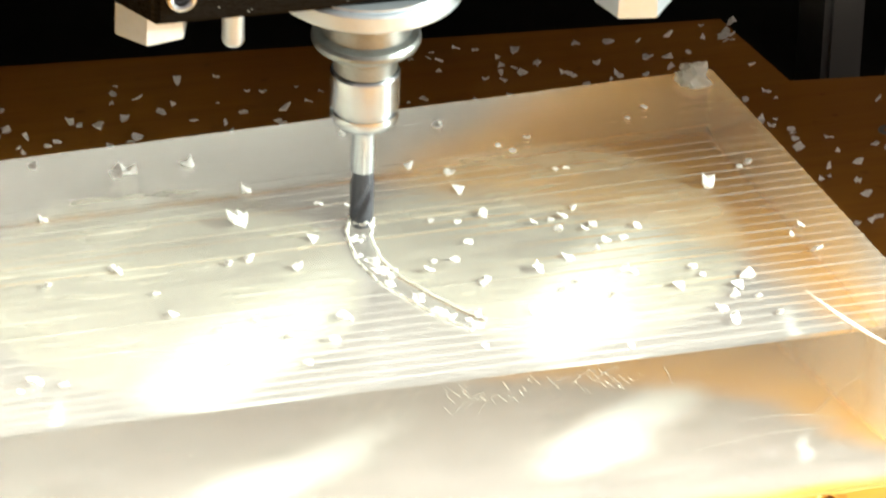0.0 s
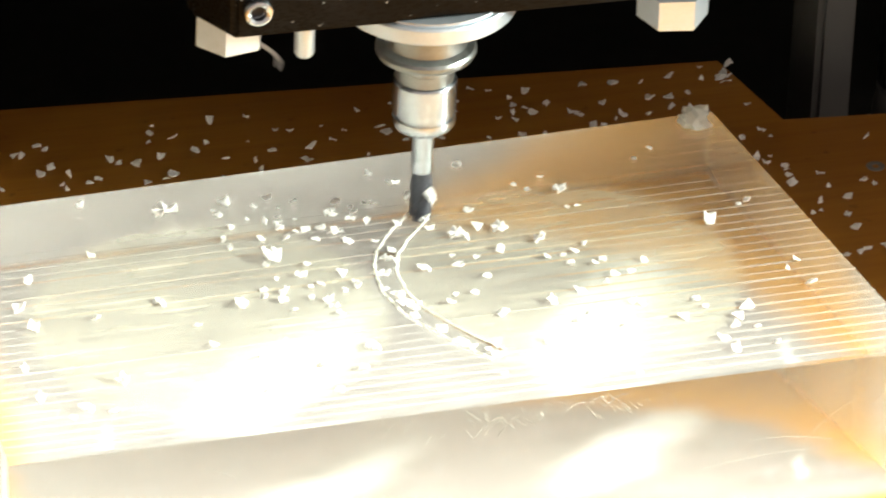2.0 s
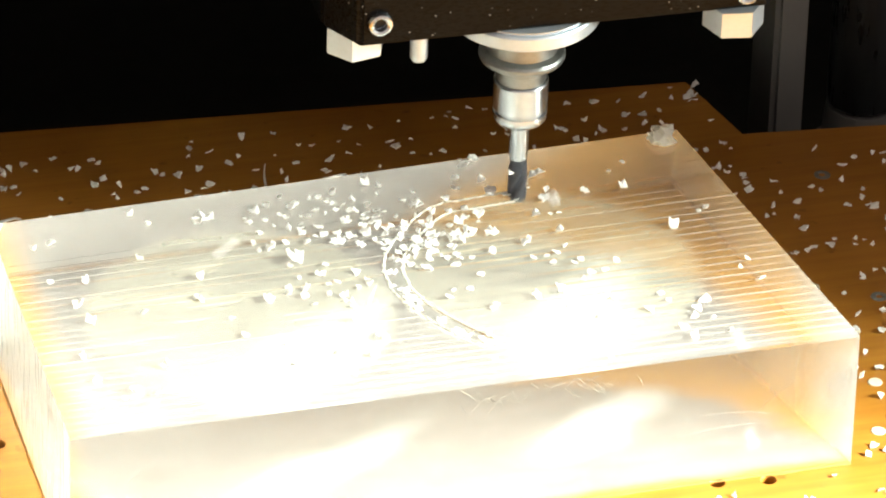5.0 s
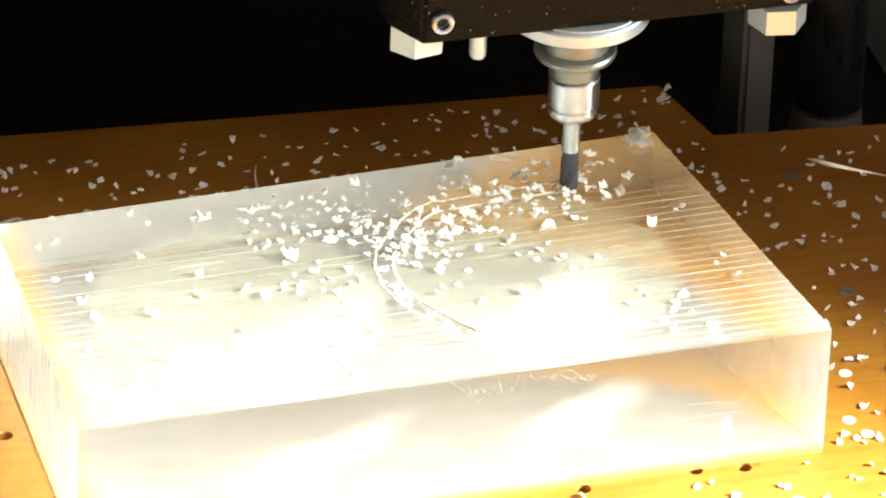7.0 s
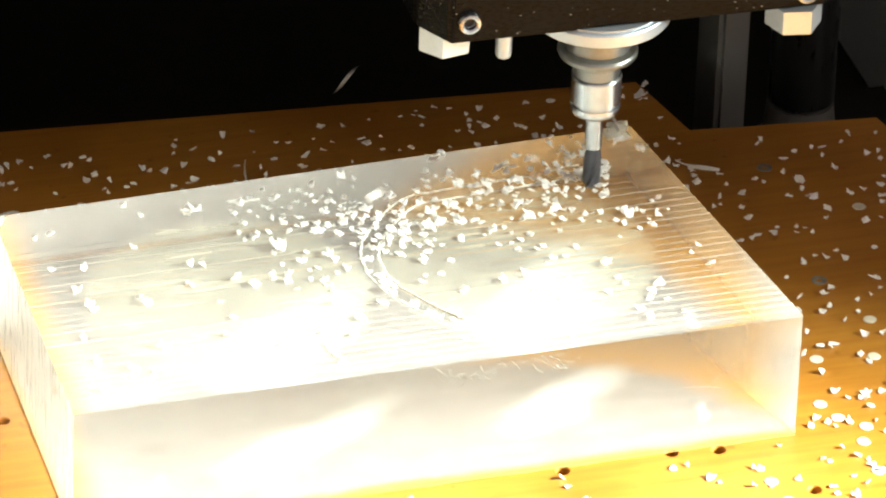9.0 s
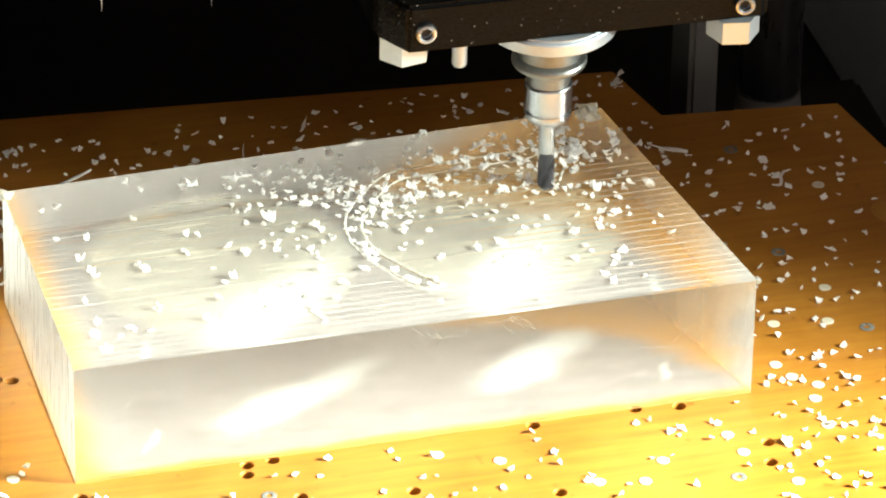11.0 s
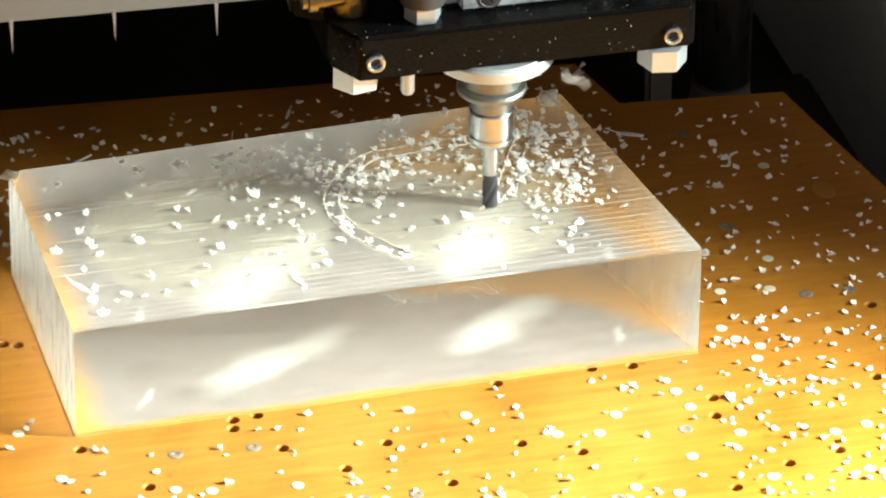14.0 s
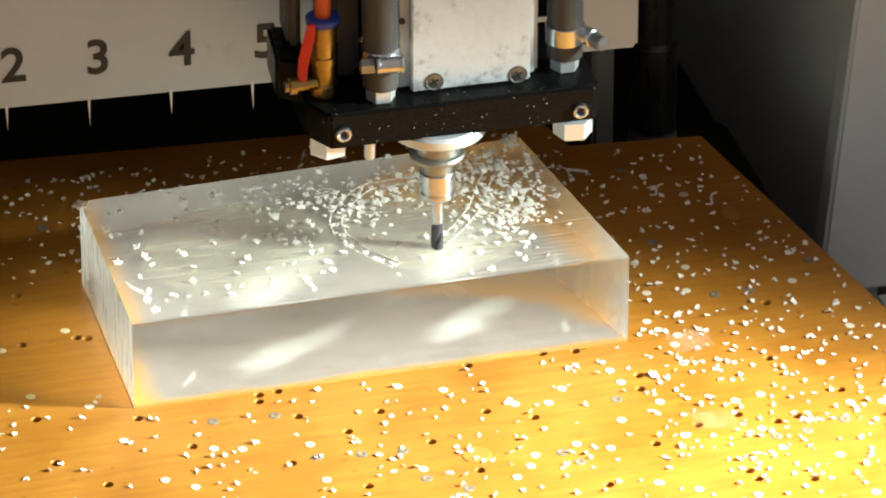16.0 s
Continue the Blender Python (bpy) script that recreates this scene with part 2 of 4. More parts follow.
M_COVER = worn("pale_grey_paint", (0.47, 0.52, 0.54), (0.53, 0.58, 0.60), (0.4, 0.55), 0.0, 60, 0.05)
M_BEAM = worn("grey_paint", (0.42, 0.49, 0.53), (0.48, 0.55, 0.59), (0.45, 0.6), 0.0, 60, 0.06)
M_RUBBER = worn("grey_rubber", (0.030, 0.032, 0.034), (0.060, 0.062, 0.064), (0.42, 0.6), 0.0, 150, 0.15, (1, 1, 0.3))
M_BRASS = worn("brass", (0.25, 0.18, 0.055), (0.44, 0.33, 0.13), (0.24, 0.42), 1.0, 160, 0.12)
M_RED = worn("red_lever_coating", (0.50, 0.012, 0.010), (0.66, 0.03, 0.02), (0.3, 0.42), 0.0, 120, 0.08)
M_BLUE = worn("blue_plastic", (0.012, 0.04, 0.30), (0.025, 0.07, 0.42), (0.3, 0.45), 0.0, 120, 0.05)
M_ORANGE = worn("orange_tube", (0.55, 0.07, 0.015), (0.68, 0.12, 0.03), (0.25, 0.4), 0.0, 120, 0.05)
M_INK = worn("black_ink", (0.008, 0.008, 0.008), (0.014, 0.014, 0.014), (0.5, 0.6), 0.0, 100, 0.05)
M_DARKWALL = worn("charcoal_sheet", (0.110, 0.111, 0.106), (0.135, 0.136, 0.130), (0.5, 0.65), 0.0, 30, 0.05)
M_INNER = worn("grey_inner_sheet", (0.62, 0.70, 0.73), (0.69, 0.77, 0.80), (0.5, 0.65), 0.0, 30, 0.05)
M_GREYWALL = worn("grey_enclosure_paint", (0.48, 0.57, 0.62), (0.54, 0.63, 0.68), (0.45, 0.6), 0.0, 24, 0.05)
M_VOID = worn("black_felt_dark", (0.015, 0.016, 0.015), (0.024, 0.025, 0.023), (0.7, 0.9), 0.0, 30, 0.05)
M_DARKSTEEL = worn("dark_steel", (0.020, 0.021, 0.022), (0.045, 0.046, 0.048), (0.22, 0.4), 0.8, 90, 0.1, (1, 1, 0.2))
M_PLUG = worn("cream_filler", (0.42, 0.37, 0.26), (0.66, 0.62, 0.52), (0.5, 0.65), 0.0, 300, 0.1)
M_PLUGY = worn("yellow_filler", (0.25, 0.115, 0.014), (0.32, 0.16, 0.022), (0.5, 0.65), 0.0, 300, 0.1)
M_SCREW = worn("screw_zinc", (0.06, 0.062, 0.058), (0.24, 0.24, 0.22), (0.45, 0.65), 0.2, 700, 0.3)


M_BLACK.node_tree.nodes["Principled BSDF"].inputs["Specular IOR Level"].default_value = 0.08
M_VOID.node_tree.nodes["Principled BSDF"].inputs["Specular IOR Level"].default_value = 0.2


def dusted(mat, scale, amount):
    """White dust specks on a dark surface."""
    nt = mat.node_tree
    b = nt.nodes["Principled BSDF"]
    src = b.inputs["Base Color"].links[0].from_socket
    v = nt.nodes.new("ShaderNodeTexVoronoi")
    v.inputs["Scale"].default_value = scale
    nt.links.new(coords(nt, (1, 1, 1)), v.inputs["Vector"])
    sparse = noise_of(nt, coords(nt, (1, 1, 1)), scale * 0.13, 3)
    near = ramp(nt, v.outputs["Distance"], [(0.0, (1, 1, 1)), (0.13, (0, 0, 0))])
    some = ramp(nt, sparse, [(amount, (0, 0, 0)), (amount + 0.05, (1, 1, 1))])
    spot = mixed(nt, 1.0, near, some, "MULTIPLY")
    white = nt.nodes.new("ShaderNodeRGB")
    white.outputs[0].default_value = (0.75, 0.75, 0.72, 1)
    nt.links.new(mixed(nt, spot, src, white.outputs[0]), b.inputs["Base Color"])


dusted(M_BLACK, 380.0, 0.47)


def stained(mat, scale, low, high, tint):
    """Dark blotchy oxide stains on a pale surface."""
    nt = mat.node_tree
    b = nt.nodes["Principled BSDF"]
    src = b.inputs["Base Color"].links[0].from_socket
    blot = noise_of(nt, coords(nt, (1, 1, 1)), scale, 8, 0.72)
    mask = ramp(nt, blot, [(low, (0, 0, 0)), (high, (1, 1, 1))])
    dark = nt.nodes.new("ShaderNodeRGB")
    dark.outputs[0].default_value = (*tint, 1)
    nt.links.new(mixed(nt, mask, src, dark.outputs[0]), b.inputs["Base Color"])


stained(M_PLATE, 60.0, 0.54, 0.70, (0.13, 0.14, 0.16))
stained(M_BEAM, 40.0, 0.62, 0.80, (0.27, 0.28, 0.26))
stained(M_BLACK, 110.0, 0.66, 0.76, (0.10, 0.10, 0.098))


# ---- mesh helpers ----
def mesh_of(bm, name, material, smooth=False):
    me = bpy.data.meshes.new(name)
    bmesh.ops.recalc_face_normals(bm, faces=bm.faces[:])
    bm.to_mesh(me)
    bm.free()
    for mt in material if isinstance(material, (list, tuple)) else [material]:
        me.materials.append(mt)
    if smooth:
        me.shade_smooth()
        me.set_sharp_from_angle(angle=radians(23))
    return me


def part(name, bm, material, parent, label="", smooth=True, at=None):
    ob = new(name, mesh_of(bm, name, material, smooth))
    ob.parent = parent
    if at is not None:
        ob.matrix_basis = at
    return tagged(ob, label)


def thing(name, label, category, group="", kind="", at=None):
    ob = new(name)
    ob.empty_display_size = 0.02
    if at is not None:
        ob.matrix_basis = at
    return tagged(ob, label, category, group, kind)


def lathe(profile, n=40, bm=None, x=0.0, y=0.0):
    """A turned body about the vertical through x, y: profile of (radius, z) from below upwards, closed by caps."""
    bm = bm or bmesh.new()
    rings = []
    for r, z in profile:
        rings.append([bm.verts.new((x + r * math.cos(2 * math.pi * k / n), y + r * math.sin(2 * math.pi * k / n), z)) for k in range(n)])
    for a, b in zip(rings, rings[1:]):
        for k in range(n):
            bm.faces.new((a[k], a[(k + 1) % n], b[(k + 1) % n], b[k]))
    bm.faces.new(rings[0][::-1])
    bm.faces.new(rings[-1])
    return bm


def box(x0, y0, z0, x1, y1, z1, bevel=0.0, bm=None, seg=2):
    bm = bm or bmesh.new()
    made = bmesh.ops.create_cube(bm, size=1.0, matrix=Matrix.Translation(((x0 + x1) / 2, (y0 + y1) / 2, (z0 + z1) / 2))
                                 @ Matrix.Diagonal((x1 - x0, y1 - y0, z1 - z0, 1)))
    if bevel:
        edges = {e for v in made["verts"] for e in v.link_edges}
        bmesh.ops.bevel(bm, geom=list(edges), offset=bevel, segments=seg, affect="EDGES")
    return bm


def prism(outline, z0, z1, bevel=0.0, bm=None, seg=2):
    """An upright prism over a plan outline."""
    bm = bm or bmesh.new()
    low = [bm.verts.new((x, y, z0)) for x, y in outline]
    high = [bm.verts.new((x, y, z1)) for x, y in outline]
    n = len(outline)
    made = [bm.faces.new(low[::-1]), bm.faces.new(high)]
    for k in range(n):
        made.append(bm.faces.new((low[k], low[(k + 1) % n], high[(k + 1) % n], high[k])))
    if bevel:
        edges = {e for f in made for e in f.edges}
        bmesh.ops.bevel(bm, geom=list(edges), offset=bevel, segments=seg, affect="EDGES")
    return bm


def turned(bm, m):
    bmesh.ops.transform(bm, matrix=m, verts=bm.verts[:])
    return bm


def tube(points, radius, n=16):
    """A round tube along points."""
    bm = bmesh.new()
    rings = []
    pts = [Vector(p) for p in points]
    for i, p in enumerate(pts):
        d = (pts[min(i + 1, len(pts) - 1)] - pts[max(i - 1, 0)]).normalized()
        u = d.cross(Vector((0, 1, 0.01))).normalized()
        v = d.cross(u)
        rings.append([bm.verts.new(p + radius * (math.cos(2 * math.pi * k / n) * u + math.sin(2 * math.pi * k / n) * v)) for k in range(n)])
    for a, b in zip(rings, rings[1:]):
        for k in range(n):
            bm.faces.new((a[k], a[(k + 1) % n], b[(k + 1) % n], b[k]))
    bm.faces.new(rings[0])
    bm.faces.new(rings[-1])
    return bm


def cut_out(ob, cutter):
    """Cuts the solid of bmesh cutter out of ob, once and for all."""
    tool = new("cutter", mesh_of(cutter, "cutter", M_GROOVE))
    md = ob.modifiers.new("cut", "BOOLEAN")
    md.operation, md.object, md.solver = "DIFFERENCE", tool, "EXACT"
    dg = bpy.context.evaluated_depsgraph_get()
    me = bpy.data.meshes.new_from_object(ob.evaluated_get(dg), preserve_all_data_layers=True, depsgraph=dg)
    ob.modifiers.clear()
    ob.data = me
    bpy.data.objects.remove(tool)
    return ob


def lettering(text, size, material, parent, at, name="numeral"):
    cu = bpy.data.curves.new(name, "FONT")
    cu.body, cu.size, cu.extrude, cu.align_x = text, size, 0.0002, "CENTER"
    cu.offset = 0.0004
    tmp = new("tmp_text", cu)
    dg = bpy.context.evaluated_depsgraph_get()
    me = bpy.data.meshes.new_from_object(tmp.evaluated_get(dg))
    bpy.data.objects.remove(tmp)
    me.materials.clear()
    me.materials.append(material)
    ob = new(name, me)
    ob.parent, ob.matrix_basis = parent, at
    return ob


# ---- the machine bed ----
BED = [(-0.55, -0.50), (0.490, -0.50), (0.3825, 0.0017), (0.3455, 0.1890), (0.2740, 0.1940), (0.2670, 0.2330), (-0.55, 0.3000)]
HOLES = [(0.0711, -0.0022), (0.0615, -0.0033), (0.0601, -0.0092), (0.0753, -0.0272), (-0.0002, -0.0094), (0.0197, -0.041), (-0.0471, -0.0384), (-0.0268, -0.0639), (0.0623, -0.0677), (0.0954, -0.0468), (0.093, -0.0969), (0.1149, -0.033), (0.1672, -0.0026), (0.1649, -0.0461), (0.1321, -0.0661), (0.1482, -0.0968), (0.2059, -0.0009), (0.1861, -0.0574), (0.222, -0.003), (0.246, -0.0329), (0.2432, -0.0454), (0.2735, -0.0617), (0.261, -0.0842), (0.2363, -0.0955), (0.2824, -0.0801), (0.2989, -0.0907), (0.3098, -0.0884), (0.275, -0.138), (0.2727, -0.13), (0.3006, -0.1447), (0.2044, -0.1248), (0.3126, -0.0338), (0.3272, 0.0174), (0.3378, -0.0708), (-0.0137, 0.072), (-0.0083, 0.0701), (-0.0412, 0.0722), (-0.0483, 0.0023), (-0.0341, 0.1196)]


def build_bed():
    bed = thing("machine_bed", "orange-brown phenolic machine bed board with drilled holes", "machine bed", kind="structure")
    board = part("board", prism(BED, -0.018, 0.0, 0.0012), M_BED, bed, smooth=False)
    cut = bmesh.new()
    for x, y in HOLES:
        lathe([(0.0023, -0.013), (0.0023, -0.0006), (0.0031, 0.001)], 18, cut, x, y)
    cut_out(board, cut)
    rng = random.Random(5)
    plug = mesh_of(lathe([(0.0024, -0.002), (0.0024, 0.0001), (0.0021, 0.0003)], 18), "plug", M_PLUG)
    yellow = mesh_of(lathe([(0.0072, -0.002), (0.0072, 0.0001), (0.0068, 0.0003)], 24), "yellow_plug", M_PLUGY)
    sb = lathe([(0.0028, -0.002), (0.0028, 0.0001), (0.0026, 0.0002), (0.0012, 0.0002), (0.0009, -0.0003)], 18)
    screw = mesh_of(sb, "bed_screw", M_SCREW)
    taken = list(HOLES) + [(0.15, -0.083), (0.36, -0.30)]
    spots, tries = [], 0
    while len(spots) < 165 and tries < 6000:
        tries += 1
        x, y = rng.uniform(-0.12, 0.40), rng.uniform(-0.26, 0.19)
        if -0.008 < x < 0.258 and -0.008 < y < 0.136 or x > 0.375 - y * 0.2:
            continue
        if (y > 0.05 or x < 0) and rng.random() < 0.62:
            continue
        if any((x - a) ** 2 + (y - b) ** 2 < 0.0085 ** 2 for a, b in taken):
            continue
        taken.append((x, y))
        spots.append((x, y))
    for x, y in spots:
        if rng.random() < 0.68:
            o = new("plug", plug)
        else:
            o = new("bed_screw", screw)
        o.parent, o.matrix_basis = bed, pose(x, y, 0, 0, 0, rng.uniform(0, 360))
    for x, y, w in ((0.15, -0.083, 1.0), (0.36, -0.30, 1.0), (0.3365, 0.107, 0.62)):
        o = new("yellow_plug", yellow)
        o.parent, o.matrix_basis = bed, pose(x, y, 0) @ Matrix.Diagonal((w, 1.0, 1.0, 1.0))


build_bed()

# ---- the enclosure ----
def slab(name, x0, y0, z0, x1, y1, z1, material, label, bevel=0.002):
    ob = new(name, mesh_of(box(x0, y0, z0, x1, y1, z1, bevel), name, material))
    return tagged(ob, label, "machine wall", kind="structure")


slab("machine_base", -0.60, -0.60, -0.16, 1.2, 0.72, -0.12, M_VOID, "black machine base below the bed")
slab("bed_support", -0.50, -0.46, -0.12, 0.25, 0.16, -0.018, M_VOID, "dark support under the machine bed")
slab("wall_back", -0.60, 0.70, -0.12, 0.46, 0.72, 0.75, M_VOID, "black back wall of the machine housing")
slab("wall_left", -0.62, -0.50, -0.12, -0.60, 0.72, 0.75, M_DARKWALL, "charcoal side wall of the machine housing")
slab("wall_right", 0.42, 0.170, -0.12, 0.44, 0.70, 0.75, M_INNER, "grey inner side wall of the machine housing")
post = slab("post_right", 0.407, 0.150, -0.085, 1.10, 0.168, 0.75, M_GREYWALL, "grey painted leaning front post of the machine housing")
for v in post.data.vertices:
    v.co.x += 0.09 * v.co.z
slab("ledge_right", 0.430, -0.60, -0.12, 1.10, 0.149, -0.087, M_GREYWALL, "grey painted ledge beside the machine bed")
slab("ceiling", -0.62, 0.0, 0.75, 1.10, 0.72, 0.77, M_DARKWALL, "dark roof of the machine housing")


def build_column():
    col = thing("rail_support", "dark steel rail support with a round bearing behind the bed", "rail support", at=pose(0.30, 0.26, -0.12))
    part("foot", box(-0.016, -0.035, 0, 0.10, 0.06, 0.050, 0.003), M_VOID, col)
    part("upright", box(0.000, -0.022, 0.05, 0.012, 0.004, 0.34, 0.002), M_DARKWALL, col, "dark grey upright strip")
    part("bearing", lathe([(0.0105, 0.098), (0.0125, 0.100), (0.0125, 0.150), (0.0110, 0.153), (0.0110, 0.36)], 36, x=0.034, y=-0.02), M_DARKSTEEL, col, "dark ribbed round bearing housing")
    part("bearing_base", lathe([(0.020, 0.05), (0.020, 0.078), (0.014, 0.083), (0.0125, 0.098)], 36, x=0.034, y=-0.02), M_DARKWALL, col)


build_column()


# ---- the acrylic block ----
CORNERS = [(0.0, 0.0), (0.25, 0.0), (0.2293, 0.1295), (0.0, 0.1225)]
# the part of the channel that is cut before the start
GROOVE = [(0.1372, 0.0222), (0.1310, 0.0300), (0.1256, 0.0386), (0.1205, 0.0478), (0.1180, 0.0580), (0.1184, 0.0690), (0.1212, 0.0768)]



def build_block():
    block = thing("acrylic_block", "thick clear acrylic block with a milled frosted top", "acrylic block")
    (ax, ay), (bx, by), (cx, cy), (dx, dy) = CORNERS
    bm = bmesh.new()
    # cross rows from front to back: shallow cutter marks along x, each a ridge and a valley
    rows, n = [(0.0, -0.0006)], 34
    rng = random.Random(3)
    for i in range(n):
        a, w = 0.006 + 0.988 * i / n, 0.988 / n
        d = (0.00008 + 0.00032 * rng.random() ** 2) * (1.0 if i < 23 else 0.35)
        rows += [(a, 0.0), (a + w * 0.74, 0.0), (a + w * 0.83, d), (a + w * 0.92, 0.0)]
    rows.append((1.0, -0.0004))
    left, right = [], []
    for v, dz in rows:
        left.append(bm.verts.new((ax + (dx - ax) * v, ay + (dy - ay) * v, H + dz)))
        right.append(bm.verts.new((bx + (cx - bx) * v, by + (cy - by) * v, H + dz)))
    for k in range(len(rows) - 1):
        bm.faces.new((left[k], right[k], right[k + 1], left[k + 1])).material_index = 7 if k % 4 in (2, 3) and k < 100 else 0
    low = [bm.verts.new((x, y, 0.0)) for x, y in CORNERS]
    bm.faces.new(low[::-1]).material_index = 4
    bm.faces.new((low[0], low[1], right[0], left[0])).material_index = 1
    bm.faces.new((low[2], low[3], left[-1], right[-1])).material_index = 5
    bm.faces.new([low[1], low[2]] + right[::-1]).material_index = 3
    bm.faces.new([low[3], low[0]] + left).material_index = 6
    body = part("body", bm, [M_TOP, M_SIDE, M_GROOVE, M_SIDE, M_SIDE, M_BACK, M_SAWN, M_RIDGE], block, smooth=False)
    # the milled channel
    cut = bmesh.new()
    prof = []
    for i, (x, y) in enumerate(GROOVE):
        p0, p1 = GROOVE[max(i - 1, 0)], GROOVE[min(i + 1, len(GROOVE) - 1)]
        d = Vector((p1[0] - p0[0], p1[1] - p0[1], 0)).normalized()
        s = Vector((-d.y, d.x, 0)) * 0.0031
        c = Vector((x, y, 0))
        prof.append([cut.verts.new(c + s * k + Vector((0, 0, z))) for k, z in ((-1, H - 0.0012), (1, H - 0.0012), (1, H + 0.004), (-1, H + 0.004))])
    for a, b in zip(prof, prof[1:]):
        for k in range(4):
            cut.faces.new((a[k], a[(k + 1) % 4], b[(k + 1) % 4], b[k]))
    cut.faces.new(prof[0])
    cut.faces.new(prof[-1])
    cut_out(body, cut)
    # the clear top, front and right-hand faces are panes that let the lamp's light in; the block stands open on its sheet
    def faces_of(name, keep, material, label=""):
        fm = bmesh.new()
        fm.from_mesh(body.data)
        bmesh.ops.delete(fm, geom=[f for f in fm.faces if f.material_index not in keep], context="FACES")
        for f in fm.faces:
            f.material_index = {2: 1, 7: 2}.get(f.material_index, 0) if len(material) > 1 else 0
        me = bpy.data.meshes.new(name)
        fm.to_mesh(me)
        fm.free()
        for mt in material:
            me.materials.append(mt)
        ob = new(name, me)
        ob.parent = block
        return tagged(ob, label)
    top = faces_of("milled_top", (0, 2, 7), [M_TOP, M_GROOVE, M_RIDGE], "frosted milled top with fine cutter lines")
    front = faces_of("front_face", (1,), [M_SIDE], "polished clear front face with saw marks")
    side = faces_of("end_face", (3,), [M_SIDE], "polished clear end face")
    faces_of("back_face", (5,), [M_BACK], "hazy sawn back face")
    faces_of("sawn_face", (6,), [M_SAWN], "whitish hazy sawn side face")
    top.visible_shadow = front.visible_shadow = side.visible_shadow = False
    bpy.data.objects.remove(body)
    # white adhesive sheet under the block, with an uneven edge
    sheet, ring = bmesh.new(), []
    for k in range(96):
        u = k / 96 * 4
        e, w = int(u), u - int(u)
        x = ((0.0008, 0.2494), (0.2494, 0.2288), (0.2288, 0.0008), (0.0008, 0.0008))[e]
        y = ((0.0010, 0.0010), (0.0010, 0.1287), (0.1287, 0.1217), (0.1217, 0.0010))[e]
        x, y = x[0] + (x[1] - x[0]) * w, y[0] + (y[1] - y[0]) * w
        q = Vector((x * 55, y * 55, 2.0))
        ring.append((x + 0.0005 * noise.noise(q), y + 0.0008 * noise.noise(q + Vector((7, 3, 1)))))
    part("adhesive_sheet", prism(ring, 0.0, 0.0005), M_SHEET, block, "white adhesive sheet under the block with painted caustics", smooth=False)
    # glue squeezed out along the foot of the block, in an uneven thin line
    for (x0, y0), (x1, y1) in (((0.0, -0.0004), (0.25, -0.0004)), ((0.2504, 0.0), (0.2297, 0.1295)), ((-0.0004, 0.1225), (-0.0004, 0.0))):
        bm, n, rings = bmesh.new(), 90, []
        d = Vector((x1 - x0, y1 - y0, 0)).normalized()
        out = Vector((d.y, -d.x, 0))
        for k in range(n):
            c = Vector((x0, y0, 0)).lerp(Vector((x1, y1, 0)), k / (n - 1))
            w = 0.0002 + 0.0009 * max(0.0, noise.noise(c * 95)) + 0.0001 * noise.noise(c * 400)
            rings.append([bm.verts.new(c + p) for p in (Vector((0, 0, 0)), out * w, out * w * 0.5 + Vector((0, 0, 0.0002)), Vector((0, 0, 0.0003)))])
        for a, b in zip(rings, rings[1:]):
            for k in range(4):
                bm.faces.new((a[k], a[(k + 1) % 4], b[(k + 1) % 4], b[k]))
        bm.faces.new(rings[0])
        bm.faces.new(rings[-1])
        part("glue_seam", bm, M_PLUGY, block, "pale squeezed-out glue line")
    # hairline scratches and saw marks on the front face
    rng = random.Random(12)
    for x, z, length, rise in ((0.205, 0.019, 0.034, 0.002), (0.212, 0.024, 0.026, -0.003), (0.225, 0.030, 0.012, 0.009), (0.238, 0.034, 0.008, 0.008),
                               (0.128, 0.040, 0.007, 0.006), (0.131, 0.041, 0.007, 0.006), (0.134, 0.040, 0.006, 0.006), (0.152, 0.043, 0.006, 0.003),
                               (0.158, 0.044, 0.006, 0.003), (0.164, 0.044, 0.006, 0.003), (0.056, 0.036, 0.010, -0.004), (0.020, 0.030, 0.006, 0.005)):
        bm, n = bmesh.new(), 9
        lines = []
        for k in range(n):
            u = k / (n - 1)
            w = 0.00005 * math.sin(math.pi * (0.08 + 0.84 * u))
            px, pz = x - length / 2 + length * u, z + rise * (u - 0.5) + 0.0012 * math.sin(math.pi * u)
            lines.append([bm.verts.new((px, -0.00012, pz + w)), bm.verts.new((px, -0.00012, pz - w)), bm.verts.new((px, 0.0002, pz))])
        for a, b in zip(lines, lines[1:]):
            for k in range(3):
                bm.faces.new((a[k], a[(k + 1) % 3], b[(k + 1) % 3], b[k]))
        part("scratch", bm, M_GROOVE, block, smooth=False)
    # short slanting saw marks below the upper edge of the front face
    bm = bmesh.new()
    for _ in range(70):
        x = rng.choice((rng.gauss(0.128, 0.010), rng.gauss(0.158, 0.012), rng.gauss(0.105, 0.012)))
        z = rng.uniform(0.040, 0.0470)
        length, lean = rng.uniform(0.001, 0.0032), rng.uniform(0.5, 1.1) * (1 if x > 0.12 else -1)
        w = 0.00005
        a = Vector((x, -0.00010, z))
        b = a + Vector((lean * length, 0, -length))
        ring = [[bm.verts.new(p + o) for o in (Vector((-w, 0, -w)), Vector((w, 0, w)), Vector((0, 0.0003, 0)))] for p in (a, b)]
        for k in range(3):
            bm.faces.new((ring[0][k], ring[0][(k + 1) % 3], ring[1][(k + 1) % 3], ring[1][k]))
        bm.faces.new(ring[0])
        bm.faces.new(ring[1])
    part("saw_texture", bm, M_SIDE, block, "fine slanting saw marks", smooth=False)
    # burrs left on the corners
    rng = random.Random(9)
    lump = bmesh.new()
